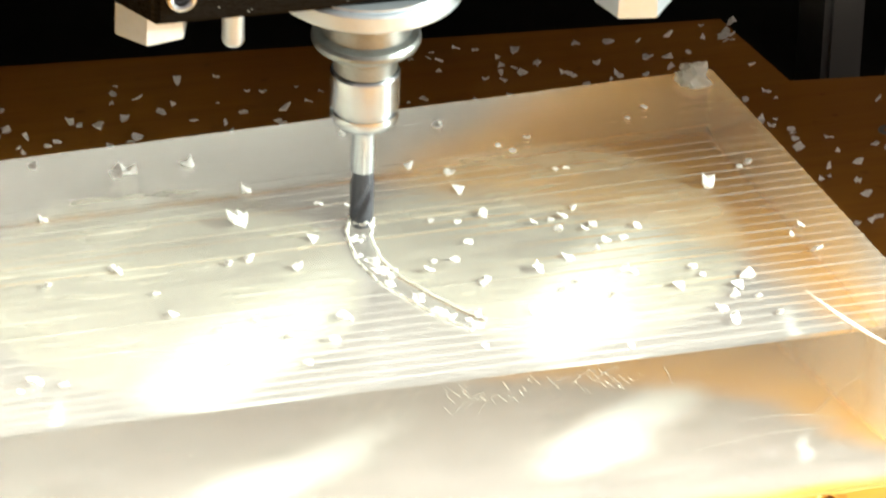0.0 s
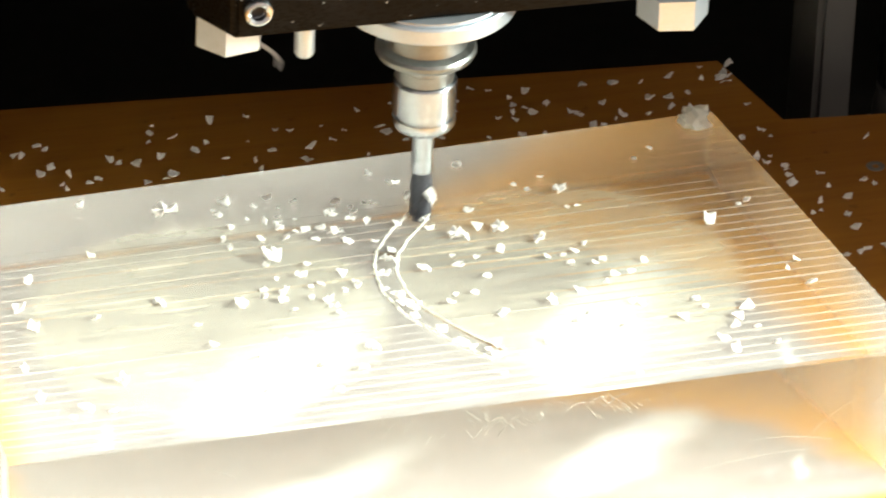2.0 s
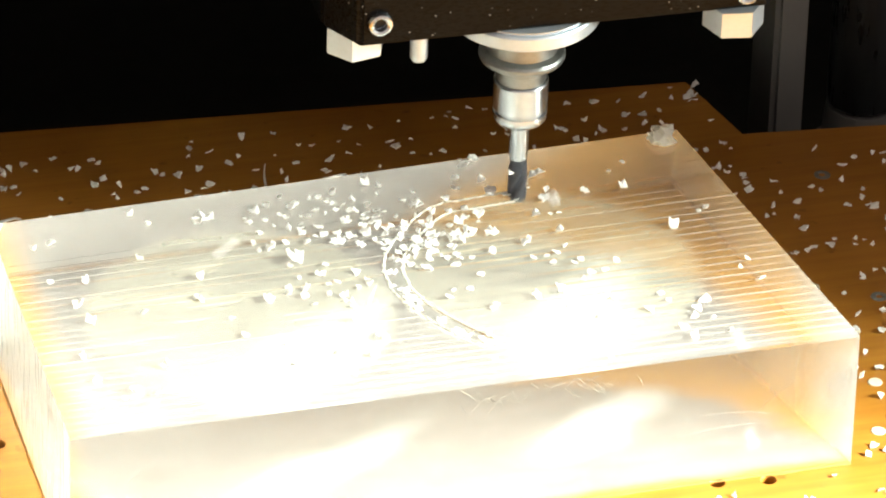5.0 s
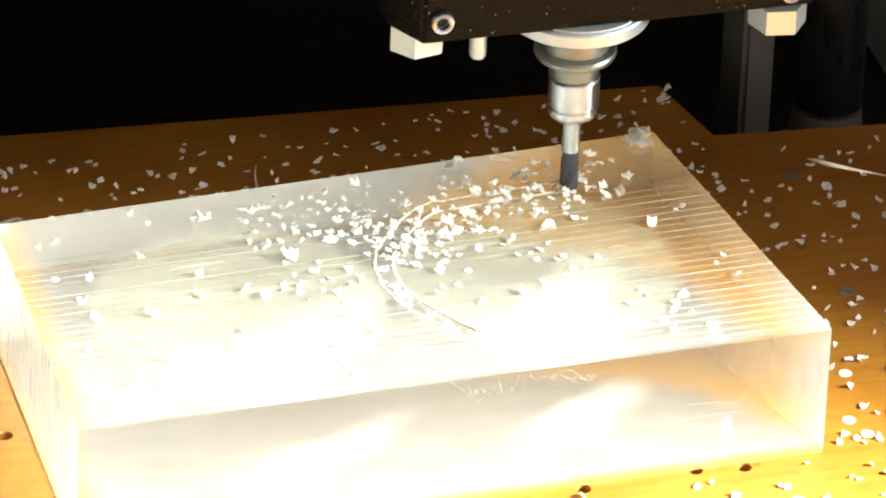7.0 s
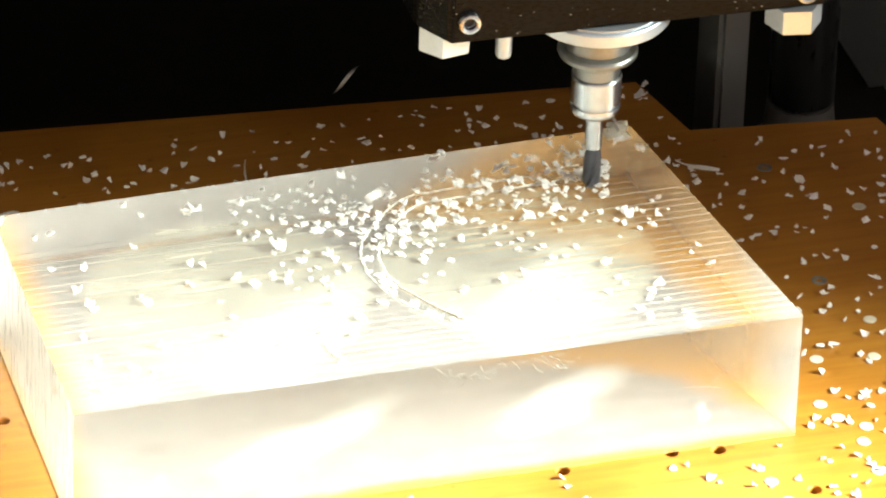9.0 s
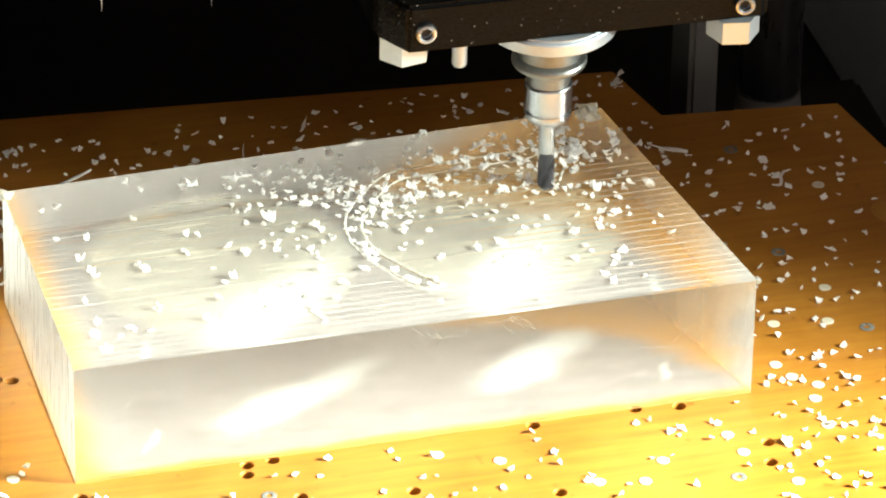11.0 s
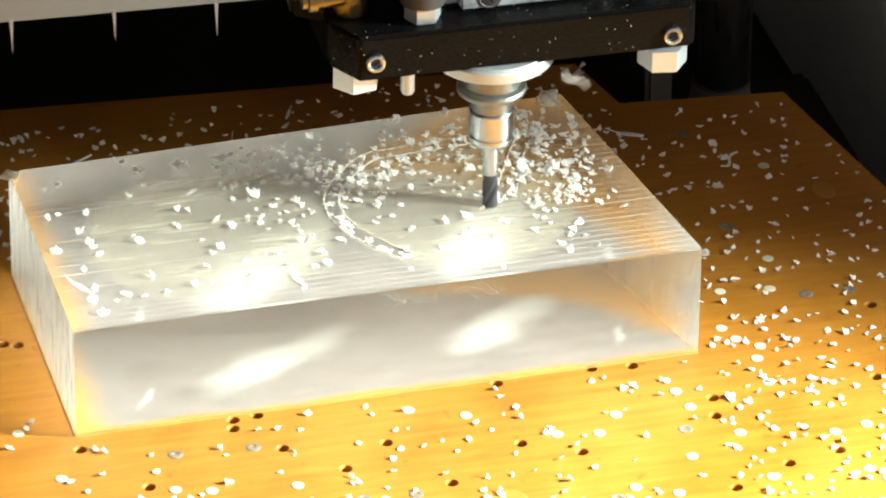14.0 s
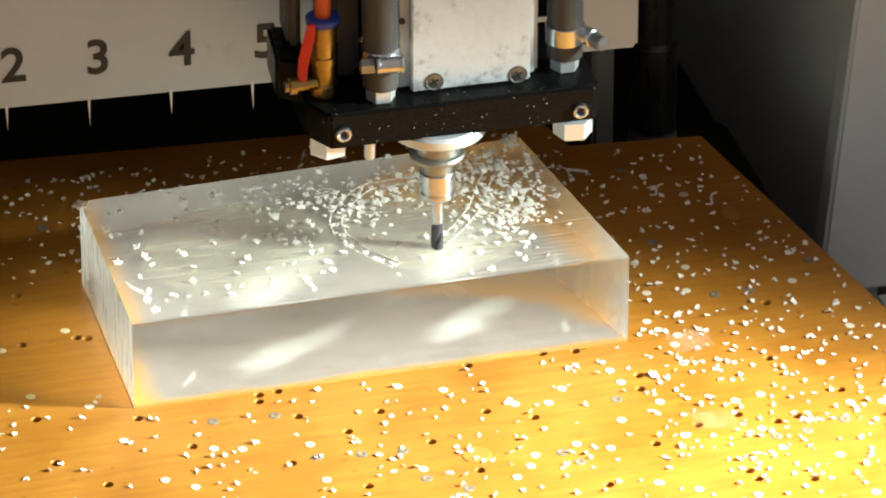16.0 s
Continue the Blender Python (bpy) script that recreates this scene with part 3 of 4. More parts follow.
    bmesh.ops.create_icosphere(lump, subdivisions=3, radius=0.0042)
    for v in lump.verts:
        v.co *= 1 + 0.8 * noise.noise(v.co * 420)
        v.co.z *= 0.8
    part("corner_burr", lump, M_BURR, block, "cloudy melted burr", at=pose(0.2235, 0.1245, H + 0.001))
    flake = prism([(-0.004, -0.002), (0.003, -0.004), (0.006, 0.002), (0.001, 0.005)], 0, 0.0008, 0.0002)
    part("corner_flake", flake, M_BURR, block, "thin clear flake", at=pose(-0.001, 0.121, H - 0.0015, 0, 12, 0))


build_block()


# ---- the gantry beam with its printed scale ----
def build_beam():
    beam = thing("gantry_beam", "grey painted gantry beam with a black numbered scale", "gantry beam")
    y = 0.085
    part("beam_face", box(-0.55, y, 0.0585, 0.124, y + 0.012, 0.40, 0.002), M_BEAM, beam)
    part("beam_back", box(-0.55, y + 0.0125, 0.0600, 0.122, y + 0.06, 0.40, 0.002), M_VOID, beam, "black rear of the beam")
    for i, s in enumerate("123456"):
        lettering(s, 0.0265, M_INK, beam, pose(0.0112 + 0.0420 * (i - 2) - 0.1607, y - 0.0004, 0.0745, 90, 0, 0))
    for i in range(5):
        bm = bmesh.new()
        x = 0.0061 + 0.041 * (i - 1) - 0.1607
        a = [bm.verts.new((x + u, y + v, z)) for u, v, z in ((-0.0007, -0.0005, 0.0600), (0.0007, -0.0005, 0.0600), (0.0007, 0.001, 0.0600), (-0.0007, 0.001, 0.0600))]
        tip = bm.verts.new((x + 0.0003, y, 0.0465 - 0.002 * (i % 2)))
        bm.faces.new(a)
        for k in range(4):
            bm.faces.new((a[k], a[(k + 1) % 4], tip))
        part("scale_mark", bm, M_CHIP, beam, "pointed white scale mark", smooth=False)
    return beam


# ---- the spindle head; its origin is the cutter's lower end ----
def socket_screw(parent, x, y, z):
    bm = lathe([(0.0040, 0.0), (0.0040, 0.0012), (0.0036, 0.0022), (0.0029, 0.0024), (0.0022, 0.0020), (0.0021, -0.0004)], 32)
    ring = part("socket_screw", bm, M_STEEL, parent, "bright hexagon socket screw", at=pose(x, y, z, 90, 0, 0))
    # a black insert gives the socket its shade by colour
    part("socket", lathe([(0.0020, -0.0003), (0.0020, 0.00005)], 6), M_INK, ring, "black hexagon insert for the recess's shade")
    return ring


def cross_screw(parent, x, y, z):
    ring = part("cross_screw", lathe([(0.0048, 0.0), (0.0048, 0.0003), (0.0043, 0.0005), (0.0038, 0.0003), (0.0012, 0.00045)], 32), M_DULL, parent,
                "flat cross-head screw", at=pose(x, y, z, 90, 0, 0))
    # slightly raised black cross, painted shade of the screw's recess
    bm = box(-0.0022, -0.00045, 0.0001, 0.0022, 0.00045, 0.00062)
    box(-0.00045, -0.0022, 0.0001, 0.00045, 0.0022, 0.00063, bm=bm)
    part("cross_recess_shade", turned(bm, pose(0, 0, 0, 0, 0, 28)), M_INK, ring)


def hose_set(parent, x, y, z, name_label, side, dark_end):
    fit = part("hose_fitting", lathe([(0.0068, z), (0.0072, z + 0.0006), (0.0072, z + 0.0065), (0.0066, z + 0.0072), (0.0058, z + 0.009)], 6, x=x, y=y),
               M_ALU, parent, "pale hexagon hose fitting", smooth=False)
    part("thread", lathe([(0.0056, z - 0.001), (0.0060, z), (0.0060, z + 0.0005)], 24, x=x, y=y), M_BRASS, fit)
    z0 = z + 0.0075
    pts = [(x, y, z0), (x, y, z0 + 0.03), (x + 0.001 * side, y + 0.001, z0 + 0.08), (x + 0.003 * side, y + 0.006, z0 + 0.16), (x + 0.004 * side, y + 0.016, z0 + 0.25)]
    hose = part("hose", tube(pts, 0.0088, 28), M_RUBBER, parent, name_label)
    zc = z0 + dark_end
    part("clamp_band", lathe([(0.0091, zc - 0.0048), (0.0096, zc - 0.0044), (0.0096, zc + 0.0044), (0.0091, zc + 0.0048)], 40, x=x, y=y), M_STEEL, hose, "shiny steel hose clamp")
    # worm housing across the front of the band, with the screw's head at its end
    barrel = lathe([(0.0040, -0.0068), (0.0047, -0.0063), (0.0047, -0.0052), (0.0043, -0.0049), (0.0043, 0.0049), (0.0047, 0.0052), (0.0047, 0.0063), (0.0040, 0.0068)], 28)
    hx, hy = (x + 0.0024, y - 0.0100) if side < 0 else (x + 0.0088, y - 0.0040)
    part("clamp_housing", turned(barrel, pose(0, 0, 0, 0, 90, -6 if side < 0 else -62)), M_STEEL, hose, at=pose(hx, hy, zc - 0.0004))
    ex, ey = (hx - 0.0108, hy + 0.0012) if side < 0 else (hx + 0.0047, hy - 0.0088)
    part("clamp_screw", turned(lathe([(0.0032, -0.0036), (0.0040, -0.0030), (0.0040, 0.0030), (0.0034, 0.0036)], 6), pose(0, 0, 0, 0, 90, -6 if side < 0 else -62)), M_DULL, hose,
         at=pose(ex, ey, zc - 0.0008), smooth=False)


def build_head():
    head = thing("spindle_head", "milling spindle head with black clamp plate and water hoses", "spindle head")
    # cutter
    bit = part("milling_cutter", lathe([(0.0031, 0.0165), (0.0031, 0.034)], 28), M_STEEL, head, "bright steel cutter shank")
    fl = bmesh.new()
    n, rows = 28, 40
    rings = []
    for j in range(rows + 1):
        z = 0.0182 * j / rows
        tw = z * 190
        depth = 0.34 * min(1, (0.0182 - z) / 0.003)
        rings.append([fl.verts.new((r * math.cos(a), r * math.sin(a), z)) for k in range(n) for a in (2 * math.pi * k / n,)
                      for r in (0.00305 * (1 - depth * max(0, math.cos(2 * (a - tw))) ** 3),)])
    for a, b in zip(rings, rings[1:]):
        for k in range(n):
            fl.faces.new((a[k], a[(k + 1) % n], b[(k + 1) % n], b[k]))
    fl.faces.new(rings[0])
    fl.faces.new(rings[-1])
    part("fluted_end", fl, M_CARBIDE, bit, "dark grey coated carbide flutes")
    # collet nut and spindle nose
    part("collet_nut", lathe([(0.0040, 0.0312), (0.0062, 0.0304), (0.0078, 0.0310), (0.0086, 0.0322), (0.0088, 0.0334), (0.0086, 0.0346), (0.0081, 0.0349), (0.0081, 0.0355), (0.0086, 0.0358), (0.0088, 0.0361),
                              (0.0088, 0.0455), (0.0085, 0.0461), (0.0076, 0.0463)], 56), M_STEEL, head, "satin steel collet nut")
    part("spindle_shaft", lathe([(0.0076, 0.0460), (0.0080, 0.0464), (0.0080, 0.0498), (0.0084, 0.0502), (0.0084, 0.0535), (0.0090, 0.0540), (0.0090, 0.0700)], 48), M_DULL, head, "dull grey spindle nose")
    part("slinger_disc", lathe([(0.0088, 0.0535), (0.0124, 0.0537), (0.0134, 0.0542), (0.0138, 0.0551), (0.0138, 0.0560), (0.0133, 0.0569), (0.0124, 0.0574), (0.0114, 0.0578), (0.0112, 0.0600), (0.0112, 0.0690)], 56), M_DULL, head, "dull steel slinger disc")
    part("bearing_cap", lathe([(0.0120, 0.0690), (0.0205, 0.0690), (0.0238, 0.0697), (0.0243, 0.0703), (0.0243, 0.0741), (0.0238, 0.0747), (0.0228, 0.0749), (0.0228, 0.0757)], 72), M_ALU, head, "pale turned bearing cap")
    # clamp plate
    outline = [(-0.0575, -0.0200), (0.0745, -0.0200), (0.0765, -0.0180), (0.0765, 0.0500), (-0.0665, 0.0500), (-0.0662, -0.0057)]
    plate = part("clamp_plate", prism(outline, 0.0752, 0.0945, 0.0014, seg=3), M_BLACK, head, "black anodised clamp plate with scuffs")
    socket_screw(head, -0.0512, -0.0200, 0.0838)
    socket_screw(head, 0.0666, -0.0200, 0.0818)
    # nuts, pins under the plate
    for x, y, r in ((-0.0552, -0.0045, 12), (0.0645, -0.0140, -8)):
        bm = lathe([(0.0090, 0.0660), (0.0097, 0.0666), (0.0097, 0.0753)], 6)
        part("hex_nut", bm, M_ALU, head, "square-cut pale hexagon bolt head", smooth=False, at=pose(x, y, 0, 0, 0, r))
    part("dowel_pin", lathe([(0.0022, 0.0615), (0.0028, 0.0625), (0.0028, 0.0700), (0.0033, 0.0703), (0.0033, 0.0753)], 24, x=-0.0355, y=-0.0080), M_ALU, head, "pale dowel pin")
    part("cone_pin", lathe([(0.0005, 0.0655), (0.0040, 0.0710), (0.0044, 0.0753)], 24, x=0.0445, y=0.0040), M_ALU, head, "pointed pale pin")
    # body above the plate
    part("spindle_body", box(-0.0210, -0.0020, 0.0945, 0.0500, 0.0480, 0.36, 0.002), M_COVER, head, "pale grey spindle body")
    face = part("face_plate", box(-0.0145, -0.0080, 0.0952, 0.0445, -0.0025, 0.36, 0.0008), M_PLATE, head, "scuffed zinc face plate")
    cross_screw(head, -0.0033, -0.0080, 0.1000)
    cross_screw(head, 0.0384, -0.0080, 0.0987)
    for z in (0.110, 0.132):
        part("side_bolt", turned(lathe([(0.0016, 0), (0.0016, 0.001)], 16), pose(0, 0, 0, 90, 0, 0)), M_INK, head, at=pose(-0.0180, -0.0021, z))
    part("back_plate", box(-0.0560, 0.0560, 0.1150, 0.0700, 0.0640, 0.36, 0.003), M_COVER, head, "pale grey carriage plate")
    part("carriage_block", box(-0.0500, 0.0490, 0.0960, 0.0700, 0.0555, 0.36, 0.002), M_BLACK, head, "black carriage block")
    # hoses
    hose_set(head, -0.0300, -0.0085, 0.0945, "thick dark grey rubber water hose", -1, 0.0165)
    hose_set(head, 0.0640, 0.0010, 0.0945, "thick dark grey rubber water hose", 1, 0.0125)
    # brass valve with red lever
    x, y = -0.0560, 0.0020
    valve = part("valve", lathe([(0.0062, 0.0945), (0.0066, 0.0952), (0.0066, 0.1010), (0.0060, 0.1016), (0.0060, 0.1120), (0.0068, 0.1126), (0.0068, 0.1160), (0.0060, 0.1166),
                                 (0.0060, 0.1230), (0.0070, 0.1236), (0.0070, 0.1330), (0.0062, 0.1338)], 28, x=x, y=y), M_BRASS, head, "brass shut-off valve")
    part("collar", lathe([(0.0080, 0.1338), (0.0084, 0.1343), (0.0084, 0.1368), (0.0074, 0.1376)], 32, x=x, y=y), M_BLUE, valve, "blue plastic release collar")
    part("air_tube", lathe([(0.0040, 0.1370), (0.0040, 0.36)], 24, x=x, y=y), M_ORANGE, valve, "orange-red air tube")
    part("stem", turned(lathe([(0.0030, 0), (0.0030, 0.010), (0.0042, 0.0102), (0.0042, 0.0135), (0.0028, 0.0140), (0.0028, 0.016)], 20), pose(0, 0, 0, 0, -90, 0)), M_BRASS, valve,
         at=pose(x - 0.004, y - 0.004, 0.1030))
    lever = prism([(-0.0022, 0.0), (0.0020, -0.001), (0.0032, 0.010), (0.0058, 0.022), (0.0072, 0.030), (0.0062, 0.0335), (0.0030, 0.0325), (0.0008, 0.024), (-0.0018, 0.012)], -0.0010, 0.0010, 0.0006)
    part("lever", turned(lever, pose(0, 0, 0, 90, 0, -20)), M_RED, valve, "red coated valve lever", at=pose(x - 0.0115, y - 0.0045, 0.1040))
    part("cable_guide", prism([(-0.0775, 0.012), (-0.064, 0.004), (-0.060, 0.040), (-0.075, 0.046)], 0.0885, 0.1120, 0.002), M_BLACK, head, "black moulded cable guide")
    part("cable_cover", prism([(-0.0700, 0.020), (-0.0640, 0.016), (-0.0600, 0.040), (-0.0690, 0.044)], 0.1125, 0.36, 0.002), M_RUBBER, head, "dark grey cable cover")
    part("valve_bracket", box(-0.0490, 0.0150, 0.0945, -0.0350, 0.0480, 0.36, 0.003), M_RUBBER, head, "dark grey cover")
    return head


HEAD = build_head()
BEAM = build_beam()


# ---- chips ----
def chip_mesh(rng, size, points, ribbon=False, width=0.16):
    """One crumpled, torn flake with thickness: a star of uneven lobes, or a long curled ribbon."""
    bm = bmesh.new()
    thick = Vector((0, 0, size * (0.09 if ribbon else 0.14)))
    if ribbon:
        turn, bend, rows = rng.uniform(-1.2, 1.2), rng.uniform(0.6, 1.8) * min(1.0, width / 0.1), 7
        cross = []
        for i in range(rows):
            u = i / (rows - 1) - 0.5
            w = size * width * (1.15 - abs(u) * 1.6) * rng.uniform(0.7, 1.2)
            c = Vector((size * u * 2.4, size * 0.5 * math.sin(u * 3 * bend), size * (0.35 + 0.5 * u * u * bend)))
            d = Vector((0, math.cos(turn * u * 3), math.sin(turn * u * 3))) * w
            cross.append([bm.verts.new(p) for p in (c - d, c + d, c + d + thick, c - d + thick)])
        for p, q in zip(cross, cross[1:]):
            for k in range(4):
                bm.faces.new((p[k], p[(k + 1) % 4], q[(k + 1) % 4], q[k]))
        bm.faces.new(cross[0])
        bm.faces.new(cross[-1])
    else:
        a0, n = rng.uniform(0, 6.28), 2 * points
        ring = []
        for k in range(n):
            a = a0 + 2 * math.pi * (k + rng.uniform(-0.3, 0.3)) / n
            r = size * (rng.uniform(0.46, 0.74) if k % 2 == 0 else rng.uniform(0.38, 0.60))
            ring.append(Vector((r * math.cos(a), r * 0.8 * math.sin(a), size * rng.uniform(-0.12, 0.45) * (1 if k % 2 == 0 else 0.45))))
        m = Euler((rng.uniform(-0.4, 0.4), rng.uniform(-0.4, 0.4), 0)).to_matrix()
        top = [bm.verts.new(m @ (p + thick)) for p in ring]
        low = [bm.verts.new(m @ p) for p in ring]
        c, d = bm.verts.new(m @ Vector((0, 0, size * 0.24))), bm.verts.new(m @ Vector((0, 0, size * 0.12)))
        for k in range(n):
            j = (k + 1) % n
            bm.faces.new((c, top[k], top[j]))
            bm.faces.new((d, low[j], low[k]))
            bm.faces.new((low[k], low[j], top[j], top[k]))
    base = min(v.co.z for v in bm.verts)
    for v in bm.verts:
        v.co.z -= base
    return bm


def join_chips(name, label, category, places, rng, size):
    """Many loose chips that lie about, as one heap of stuff."""
    out_v, out_f = [], []
    kinds = []
    for _ in range(14):
        bm = chip_mesh(rng, size, rng.choice((2, 2, 3, 3, 4)))
        bm.verts.index_update()
        kinds.append(([v.co.copy() for v in bm.verts], [[v.index for v in f.verts] for f in bm.faces]))
        bm.free()
    for x, y, z in places:
        vs, fs = rng.choice(kinds)
        m = pose(x, y, z, 0, 0, rng.uniform(0, 360)) @ Matrix.Scale(rng.uniform(0.6, 1.25), 4)
        base = len(out_v)
        out_v += [tuple(m @ v) for v in vs]
        out_f += [[base + i for i in f] for f in fs]
    me = bpy.data.meshes.new(name)
    me.from_pydata(out_v, [], out_f)
    me.materials.append(M_CHIP)
    return tagged(new(name, me), label, category, kind="stuff")


def on_block(x, y, margin=0.002):
    return margin < y < 0.1225 + 0.03 * x - margin and margin < x < 0.25 - 0.16 * y - margin


def on_bed(x, y):
    if on_block(x, y, -0.006):
        return False
    right = 0.3825 - 0.2 * y
    back = 0.19 if x > 0.27 else 0.235 + 0.0 * x
    return x < right - 0.004 and y < back - 0.004


def tip_at(t):
    for (t0, x0, y0), (t1, x1, y1) in zip(TIP, TIP[1:]):
        if t <= t1:
            u = (t - t0) / (t1 - t0)
            return x0 + (x1 - x0) * u, y0 + (y1 - y0) * u
    return TIP[-1][1:]


def lying_chips():
    rng = random.Random(21)
    bed, top = [], []
    while len(bed) < 1300:
        if rng.random() < 0.22:
            x, y = rng.uniform(0.24, 0.38), rng.uniform(-0.14, 0.19)
        elif rng.random() < 0.50:
            x, y = rng.uniform(-0.10, 0.28), rng.uniform(0.12, 0.24)
        else:
            x, y = rng.uniform(-0.10, 0.38), rng.uniform(-0.20, 0.02)
        if on_bed(x, y) and not (x < 0.0 and rng.random() < 0.6):
            bed.append((x, y, 0.0))
    while len(top) < 82:
        x, y = (rng.gauss(0.165, 0.04), rng.gauss(0.062, 0.026)) if rng.random() < 0.45 else (rng.uniform(0.01, 0.23), rng.uniform(0.01, 0.12))
        if on_block(x, y):
            top.append((x, y, H))
    for gx, gy in GROOVE:
        for _ in range(4):
            top.append((gx + rng.gauss(0, 0.0016), gy + rng.gauss(0, 0.0025), H - 0.0006))
    join_chips("chips_on_bed", "scattered white acrylic chips lying on the bed", "chips", bed, rng, 0.0026)
    kinds = [mesh_of(chip_mesh(rng, 0.0027, n), "chip", M_CHIP) for n in (2, 2, 3, 3, 4, 5)]
    for x, y, z in top:
        ob = new("chip", rng.choice(kinds))
        ob.matrix_basis = pose(x, y, z, 0, 0, rng.uniform(0, 360)) @ Matrix.Scale(rng.uniform(0.65, 1.15), 4)
        tagged(ob, "torn white acrylic chip lying on the milled block", "chip", "acrylic chips")
    spots = [(0.0664, 0.1078, 4), (0.0838, 0.1102, 1), (0.1054, 0.0317, 2), (0.2293, 0.0366, 1), (0.2112, 0.0729, 2), (0.0254, 0.0194, 2),
             (0.2090, 0.0295, 1), (0.0179, 0.0707, 1), (0.0899, 0.0802, 3), (0.1997, 0.0108, 1)]
    for x, y, n in spots:
        ob = new("chip_clump", mesh_of(chip_mesh(rng, 0.0028 + 0.0008 * n, 2 + n), "chip_clump", M_CHIP))
        ob.matrix_basis = pose(x, y, H, 0, 0, rng.uniform(0, 360))
        tagged(ob, "crumpled white acrylic chip lying on the block", "chip", "acrylic chips")


lying_chips()


def thrown_chips():
    """Chips that the cutter flings from the spindle on its way; each rides inside the head till then and flies to where it stays."""
    rng = random.Random(77)
    kinds = [mesh_of(chip_mesh(rng, 0.0021 + 0.0003 * n, n), "chip", M_CHIP) for n in (2, 2, 3, 3, 4, 4, 5, 5, 6, 6)]
    ribbons = [mesh_of(chip_mesh(rng, s, 2, True), "chip", M_CHIP) for s in (0.0045, 0.0055, 0.0065)]
    made = []
    count = 222
    for i in range(count):
        t = 0.15 + 15.6 * (i + rng.random() * 0.8) / count
        x0, y0 = tip_at(t)
        ribbon = i % 19 == 4
        for _ in range(60):
            if ribbon:
                a, r = rng.uniform(-0.6, 3.3), rng.uniform(0.09, 0.24)
            elif rng.random() < 0.86:
                a = rng.gauss(2.2, 1.6) if t < 4 else rng.gauss(0.0, 1.0)
                r = abs(rng.gauss(0.012, 0.018)) + 0.004
            else:
                a, r = rng.gauss(0.0, 1.6), rng.uniform(0.05, 0.22)
            x1, y1 = x0 + r * math.cos(a), y0 + r * math.sin(a)
            if i % 5 == 1:
                x1, y1 = rng.uniform(0.005, 0.125), rng.uniform(0.006, 0.115)
                r = math.hypot(x1 - x0, y1 - y0)
            if on_block(x1, y1) or on_bed(x1, y1):
                break
        else:
            continue
        z1 = H if on_block(x1, y1) else 0.0
        ob = new("chip", rng.choice(ribbons if ribbon else kinds))
        tagged(ob, "torn white acrylic chip thrown from the cutter", "chip", "acrylic chips")
        spin, s = rng.uniform(0, 360), 0.25 + (3.0 if ribbon else 1.6) * r
        if t + s > 15.9:
            bpy.data.objects.remove(ob)
            continue
        rise = 0.010 + (0.30 if ribbon else 0.12) * r
        store = TIPZ + 0.082
        rows = [(k, pose(x, y, store, 0, 0, spin)) for k, x, y in TIP if k < t - 0.05]
        rows += [(t - 0.04, pose(*tip_at(t - 0.04), store, 0, 0, spin)), (t, pose(x0, y0, H + 0.001, 0, 0, spin))]
        for u in (0.2, 0.5, 0.8):
            z = H + (z1 - H) * u * u + rise * 4 * u * (1 - u)
            rows.append((t + s * u, pose(x0 + (x1 - x0) * u, y0 + (y1 - y0) * u, z, 50 * u, 60 * (1 - u), spin + 70 * u)))
        rest = pose(x1, y1, z1, 0, 0, spin + 80)
        rows += [(t + s, rest), (max(16.0, t + s + 0.1), rest)]
        made.append((ob, rows))
    return made


def thrown_drifts():
    """Drifts of small chips that pile up beside the cutter's way; each leaves the head in one burst and settles."""
    rng = random.Random(31)
    made = []
    for i in range(28):
        t = 0.5 * round(1 + 29.4 * i / 27) + 0.14 + 0.08 * rng.random()
        x0, y0 = tip_at(t)
        for _ in range(80):
            a = rng.gauss(2.7, 1.3) if t < 6 else rng.gauss(0.0, 1.0) if t < 8.5 else rng.gauss(-0.05, 0.55)
            r = rng.uniform(0.008, 0.050) if t < 6 else rng.uniform(0.006, 0.034) if t < 8.5 else rng.uniform(0.014, 0.044)
            x1, y1 = x0 + r * math.cos(a), y0 + r * math.sin(a)
            if on_block(x1, y1, 0.013):
                break
        else:
            continue
        places = []
        while len(places) < 19:
            dx, dy = rng.gauss(0, 0.0090), rng.gauss(0, 0.0080)
            if dx * dx + dy * dy < 0.0165 ** 2 and on_block(x1 + dx, y1 + dy, 0.001):
                places.append((dx, dy, 0.0))
        ob = join_chips("chip_drift", "drift of small white acrylic chips on the milled block", "chips", places, rng, 0.0023)
        store = TIPZ + 0.082
        rows = [(k, pose(x, y, store)) for k, x, y in TIP if k < t - 0.05]
        rows += [(t - 0.04, pose(*tip_at(t - 0.04), store)), (t + 0.03, pose(x0, y0, H + 0.004))]
        rows += [(t + 0.12, pose((x0 + x1) / 2, (y0 + y1) / 2, H + 0.006)), (t + 0.25, pose(x1, y1, H)), (16.0, pose(x1, y1, H))]
        made.append((ob, rows))
    return made


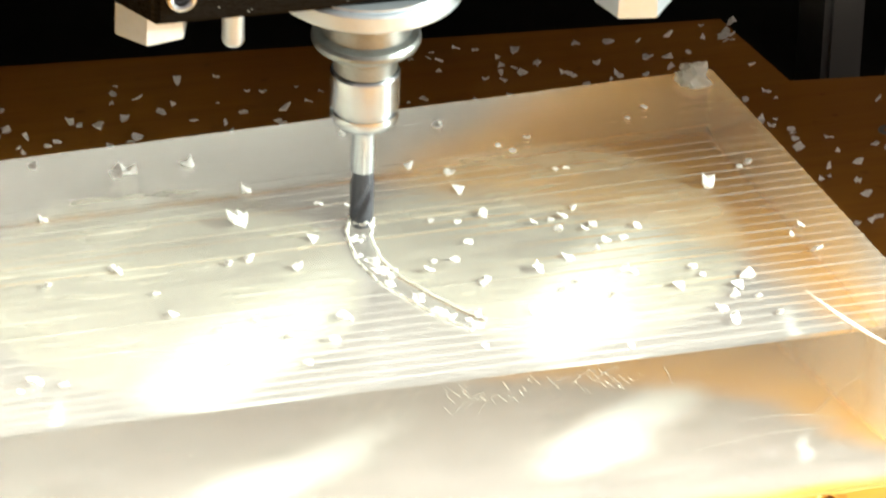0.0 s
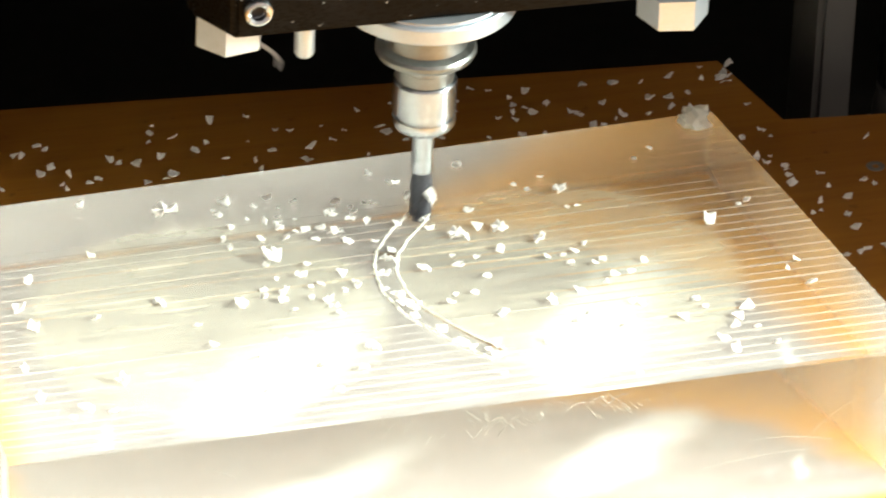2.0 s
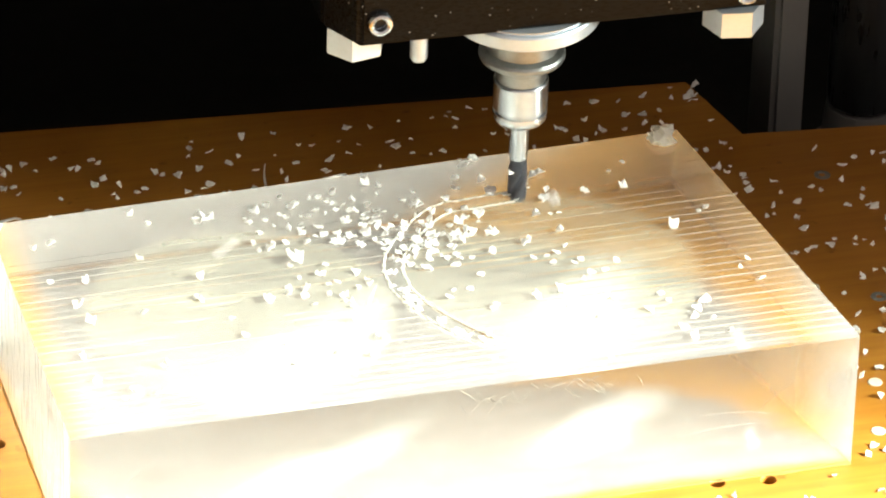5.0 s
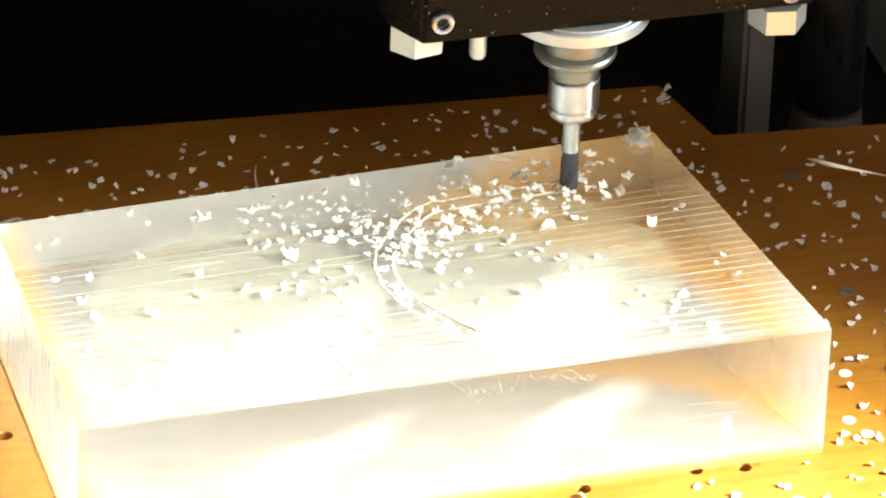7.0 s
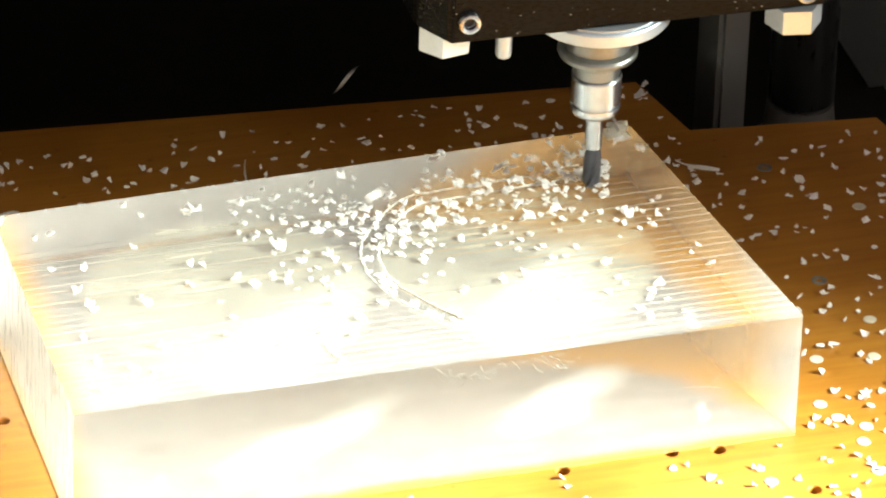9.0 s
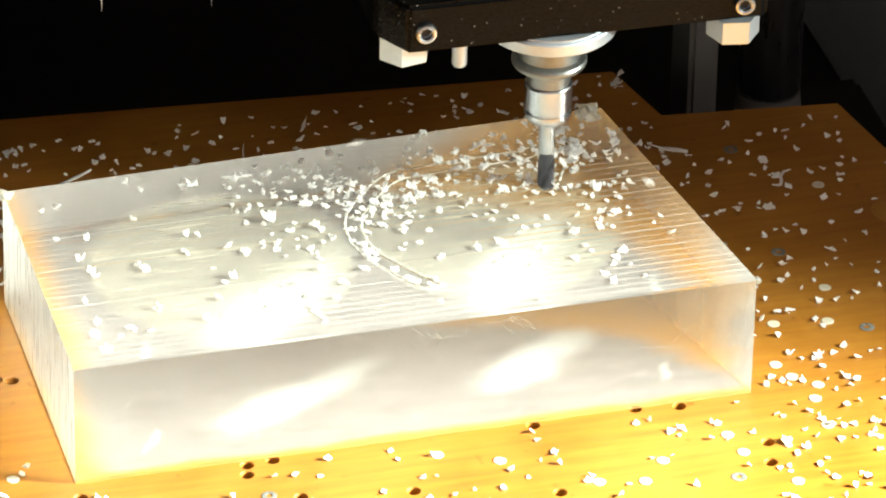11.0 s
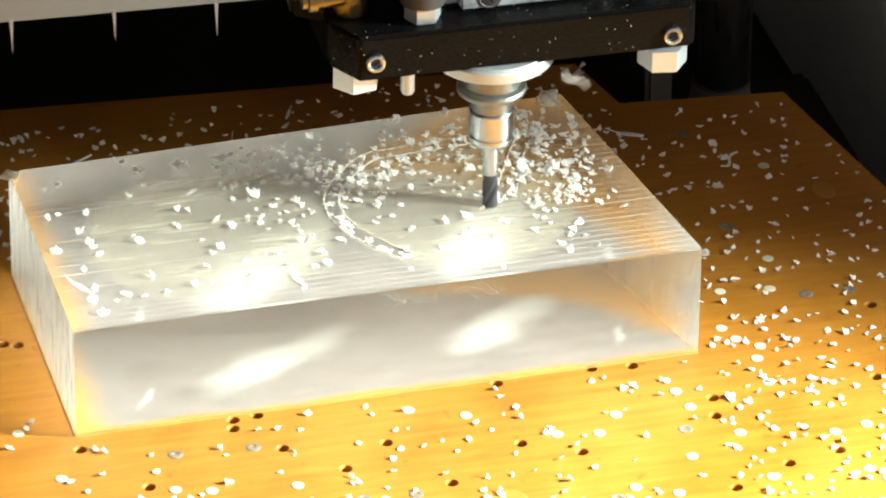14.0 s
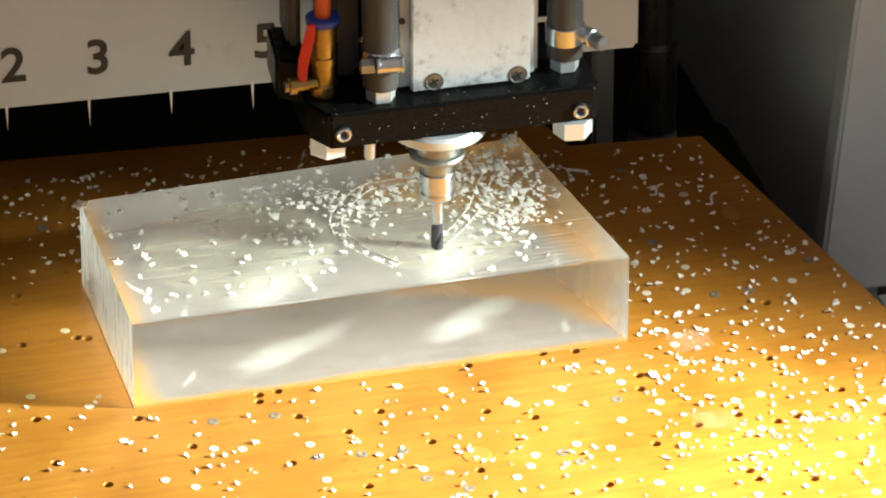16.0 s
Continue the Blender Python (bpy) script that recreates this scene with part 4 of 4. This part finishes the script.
def channel_traces():
    """Burrs left on both sides of the channel; those of the stretch cut later ride in the head and stay behind where the cutter has passed."""
    made, step = [], 0.004
    way = [(0.0, x, y) for x, y in GROOVE[1:]] + [(0.05 + 0.05 * k, *tip_at(0.05 + 0.05 * k)) for k in range(319)]
    last = GROOVE[0]
    for i, (t, x, y) in enumerate(way):
        d = Vector((x - last[0], y - last[1], 0))
        if d.length < step:
            continue
        turn = math.degrees(math.atan2(d.y, d.x))
        bm, half = bmesh.new(), d.length / 2 + 0.0002
        for side in (-1, 1):
            rings = []
            for k in range(5):
                u = -half + 2 * half * k / 4
                w = 0.00045 + 0.0002 * noise.noise(Vector((i * 0.3, u * 900, side)))
                h = 0.0004 + 0.0003 * noise.noise(Vector((u * 700, i * 0.5, side)))
                c = side * (0.0030 + 0.0003 * noise.noise(Vector((u * 500, side, i * 0.1))))
                rings.append([bm.verts.new(p) for p in ((u, c - w, 0), (u, c + w, 0), (u, c, h))])
            for a, b in zip(rings, rings[1:]):
                for k in range(3):
                    bm.faces.new((a[k], a[(k + 1) % 3], b[(k + 1) % 3], b[k]))
            bm.faces.new(rings[0])
            bm.faces.new(rings[-1])
        ob = new("channel_burr", mesh_of(bm, "channel_burr", M_BURR))
        tagged(ob, "pale burr along the freshly milled channel", "burr", "burrs along the channel")
        cx, cy = (x + last[0]) / 2, (y + last[1]) / 2
        last = (x, y)
        if t == 0.0:
            ob.matrix_basis = pose(cx, cy, H + 0.0001, 0, 0, turn)
            continue
        store = TIPZ + 0.082
        rows = [(k, pose(a, b, store, 0, 0, turn)) for k, a, b in TIP if k < t - 0.05]
        rows += [(t - 0.04, pose(*tip_at(t - 0.04), store, 0, 0, turn)), (t, pose(cx, cy, H + 0.0001, 0, 0, turn)), (16.1, pose(cx, cy, H + 0.0001, 0, 0, turn))]
        made.append((ob, rows))
    return made


def thrown_strands():
    """Long curled strands that the cutter flings; each rides in the head, flies by its point in the air and drops on the bed."""
    rng = random.Random(58)
    made = []
    for t, x1, y1, turn, size in ((0.0, 0.2241, -0.0076, -40, 0.0075), (3.5, 0.1595, 0.1173, 35, 0.0080), (7.0, 0.2824, 0.0808, -15, 0.0085), (9.5, 0.2623, 0.0356, -62, 0.0075),
                                  (9.5, 0.2720, -0.0223, -50, 0.0090), (9.5, 0.0904, 0.1372, -8, 0.0095), (13.0, 0.2637, 0.0024, -28, 0.0085), (13.0, 0.2492, -0.0228, -58, 0.0070),
                                  (13.0, 0.2679, -0.0294, -30, 0.0085), (14.8, 0.3000, 0.0100, -8, 0.0085), (15.9, 0.2216, -0.0793, -52, 0.0085), (15.9, 0.2323, -0.0078, -30, 0.0075)):
        ob = new("strand", mesh_of(chip_mesh(rng, size, 2, True, 0.05), "strand", M_CHIP))
        tagged(ob, "long curled white acrylic strand flung from the cutter", "strand", "acrylic strands")
        store, z = TIPZ + 0.080, 0.055
        x2, y2 = (x1 + rng.uniform(0.05, 0.12), rng.uniform(-0.42, -0.32)) if y1 < 0.1 else (x1 - 0.05, 0.2)
        rows = []
        if t > 0:
            x0, y0 = tip_at(t - 0.2)
            rows = [(k, pose(x, y, store, 0, 0, turn)) for k, x, y in TIP if k < t - 0.26]
            rows += [(t - 0.24, pose(*tip_at(t - 0.24), store, 0, 0, turn)), (t - 0.2, pose(x0, y0, H + 0.004, 0, 0, turn))]
        rows += [(t, pose(x1, y1, z, 15, 22, turn - 18)), (t + 0.10, pose(x1 + (x2 - x1) * 0.3, y1 + (y2 - y1) * 0.3, 0.062, 30, 5, turn + 10))]
        rows += [(t + 0.35, pose(x2, y2, 0, 0, 0, turn + 20))] if t > 15.6 else [(t + 0.35, pose(x2, y2, 0, 0, 0, turn + 20)), (16.0, pose(x2, y2, 0, 0, 0, turn + 20))]
        made.append((ob, rows))
    return made


THROWN = thrown_chips() + thrown_drifts() + channel_traces() + thrown_strands()


def motions():
    walk(HEAD, [(t, pose(x, y, TIPZ, 0, 0, -1.6)) for t, x, y in TIP])
    # the gantry stands slightly askew to the block
    askew = pose(-0.1075, 0.085, 0, 0, 0, -3.4) @ pose(0.1075, -0.085, 0)
    walk(BEAM, [(t, pose(0.1607, y, TIPZ) @ askew) for t, x, y in TIP])
    for ob, rows in THROWN:
        walk(ob, rows)


motions()
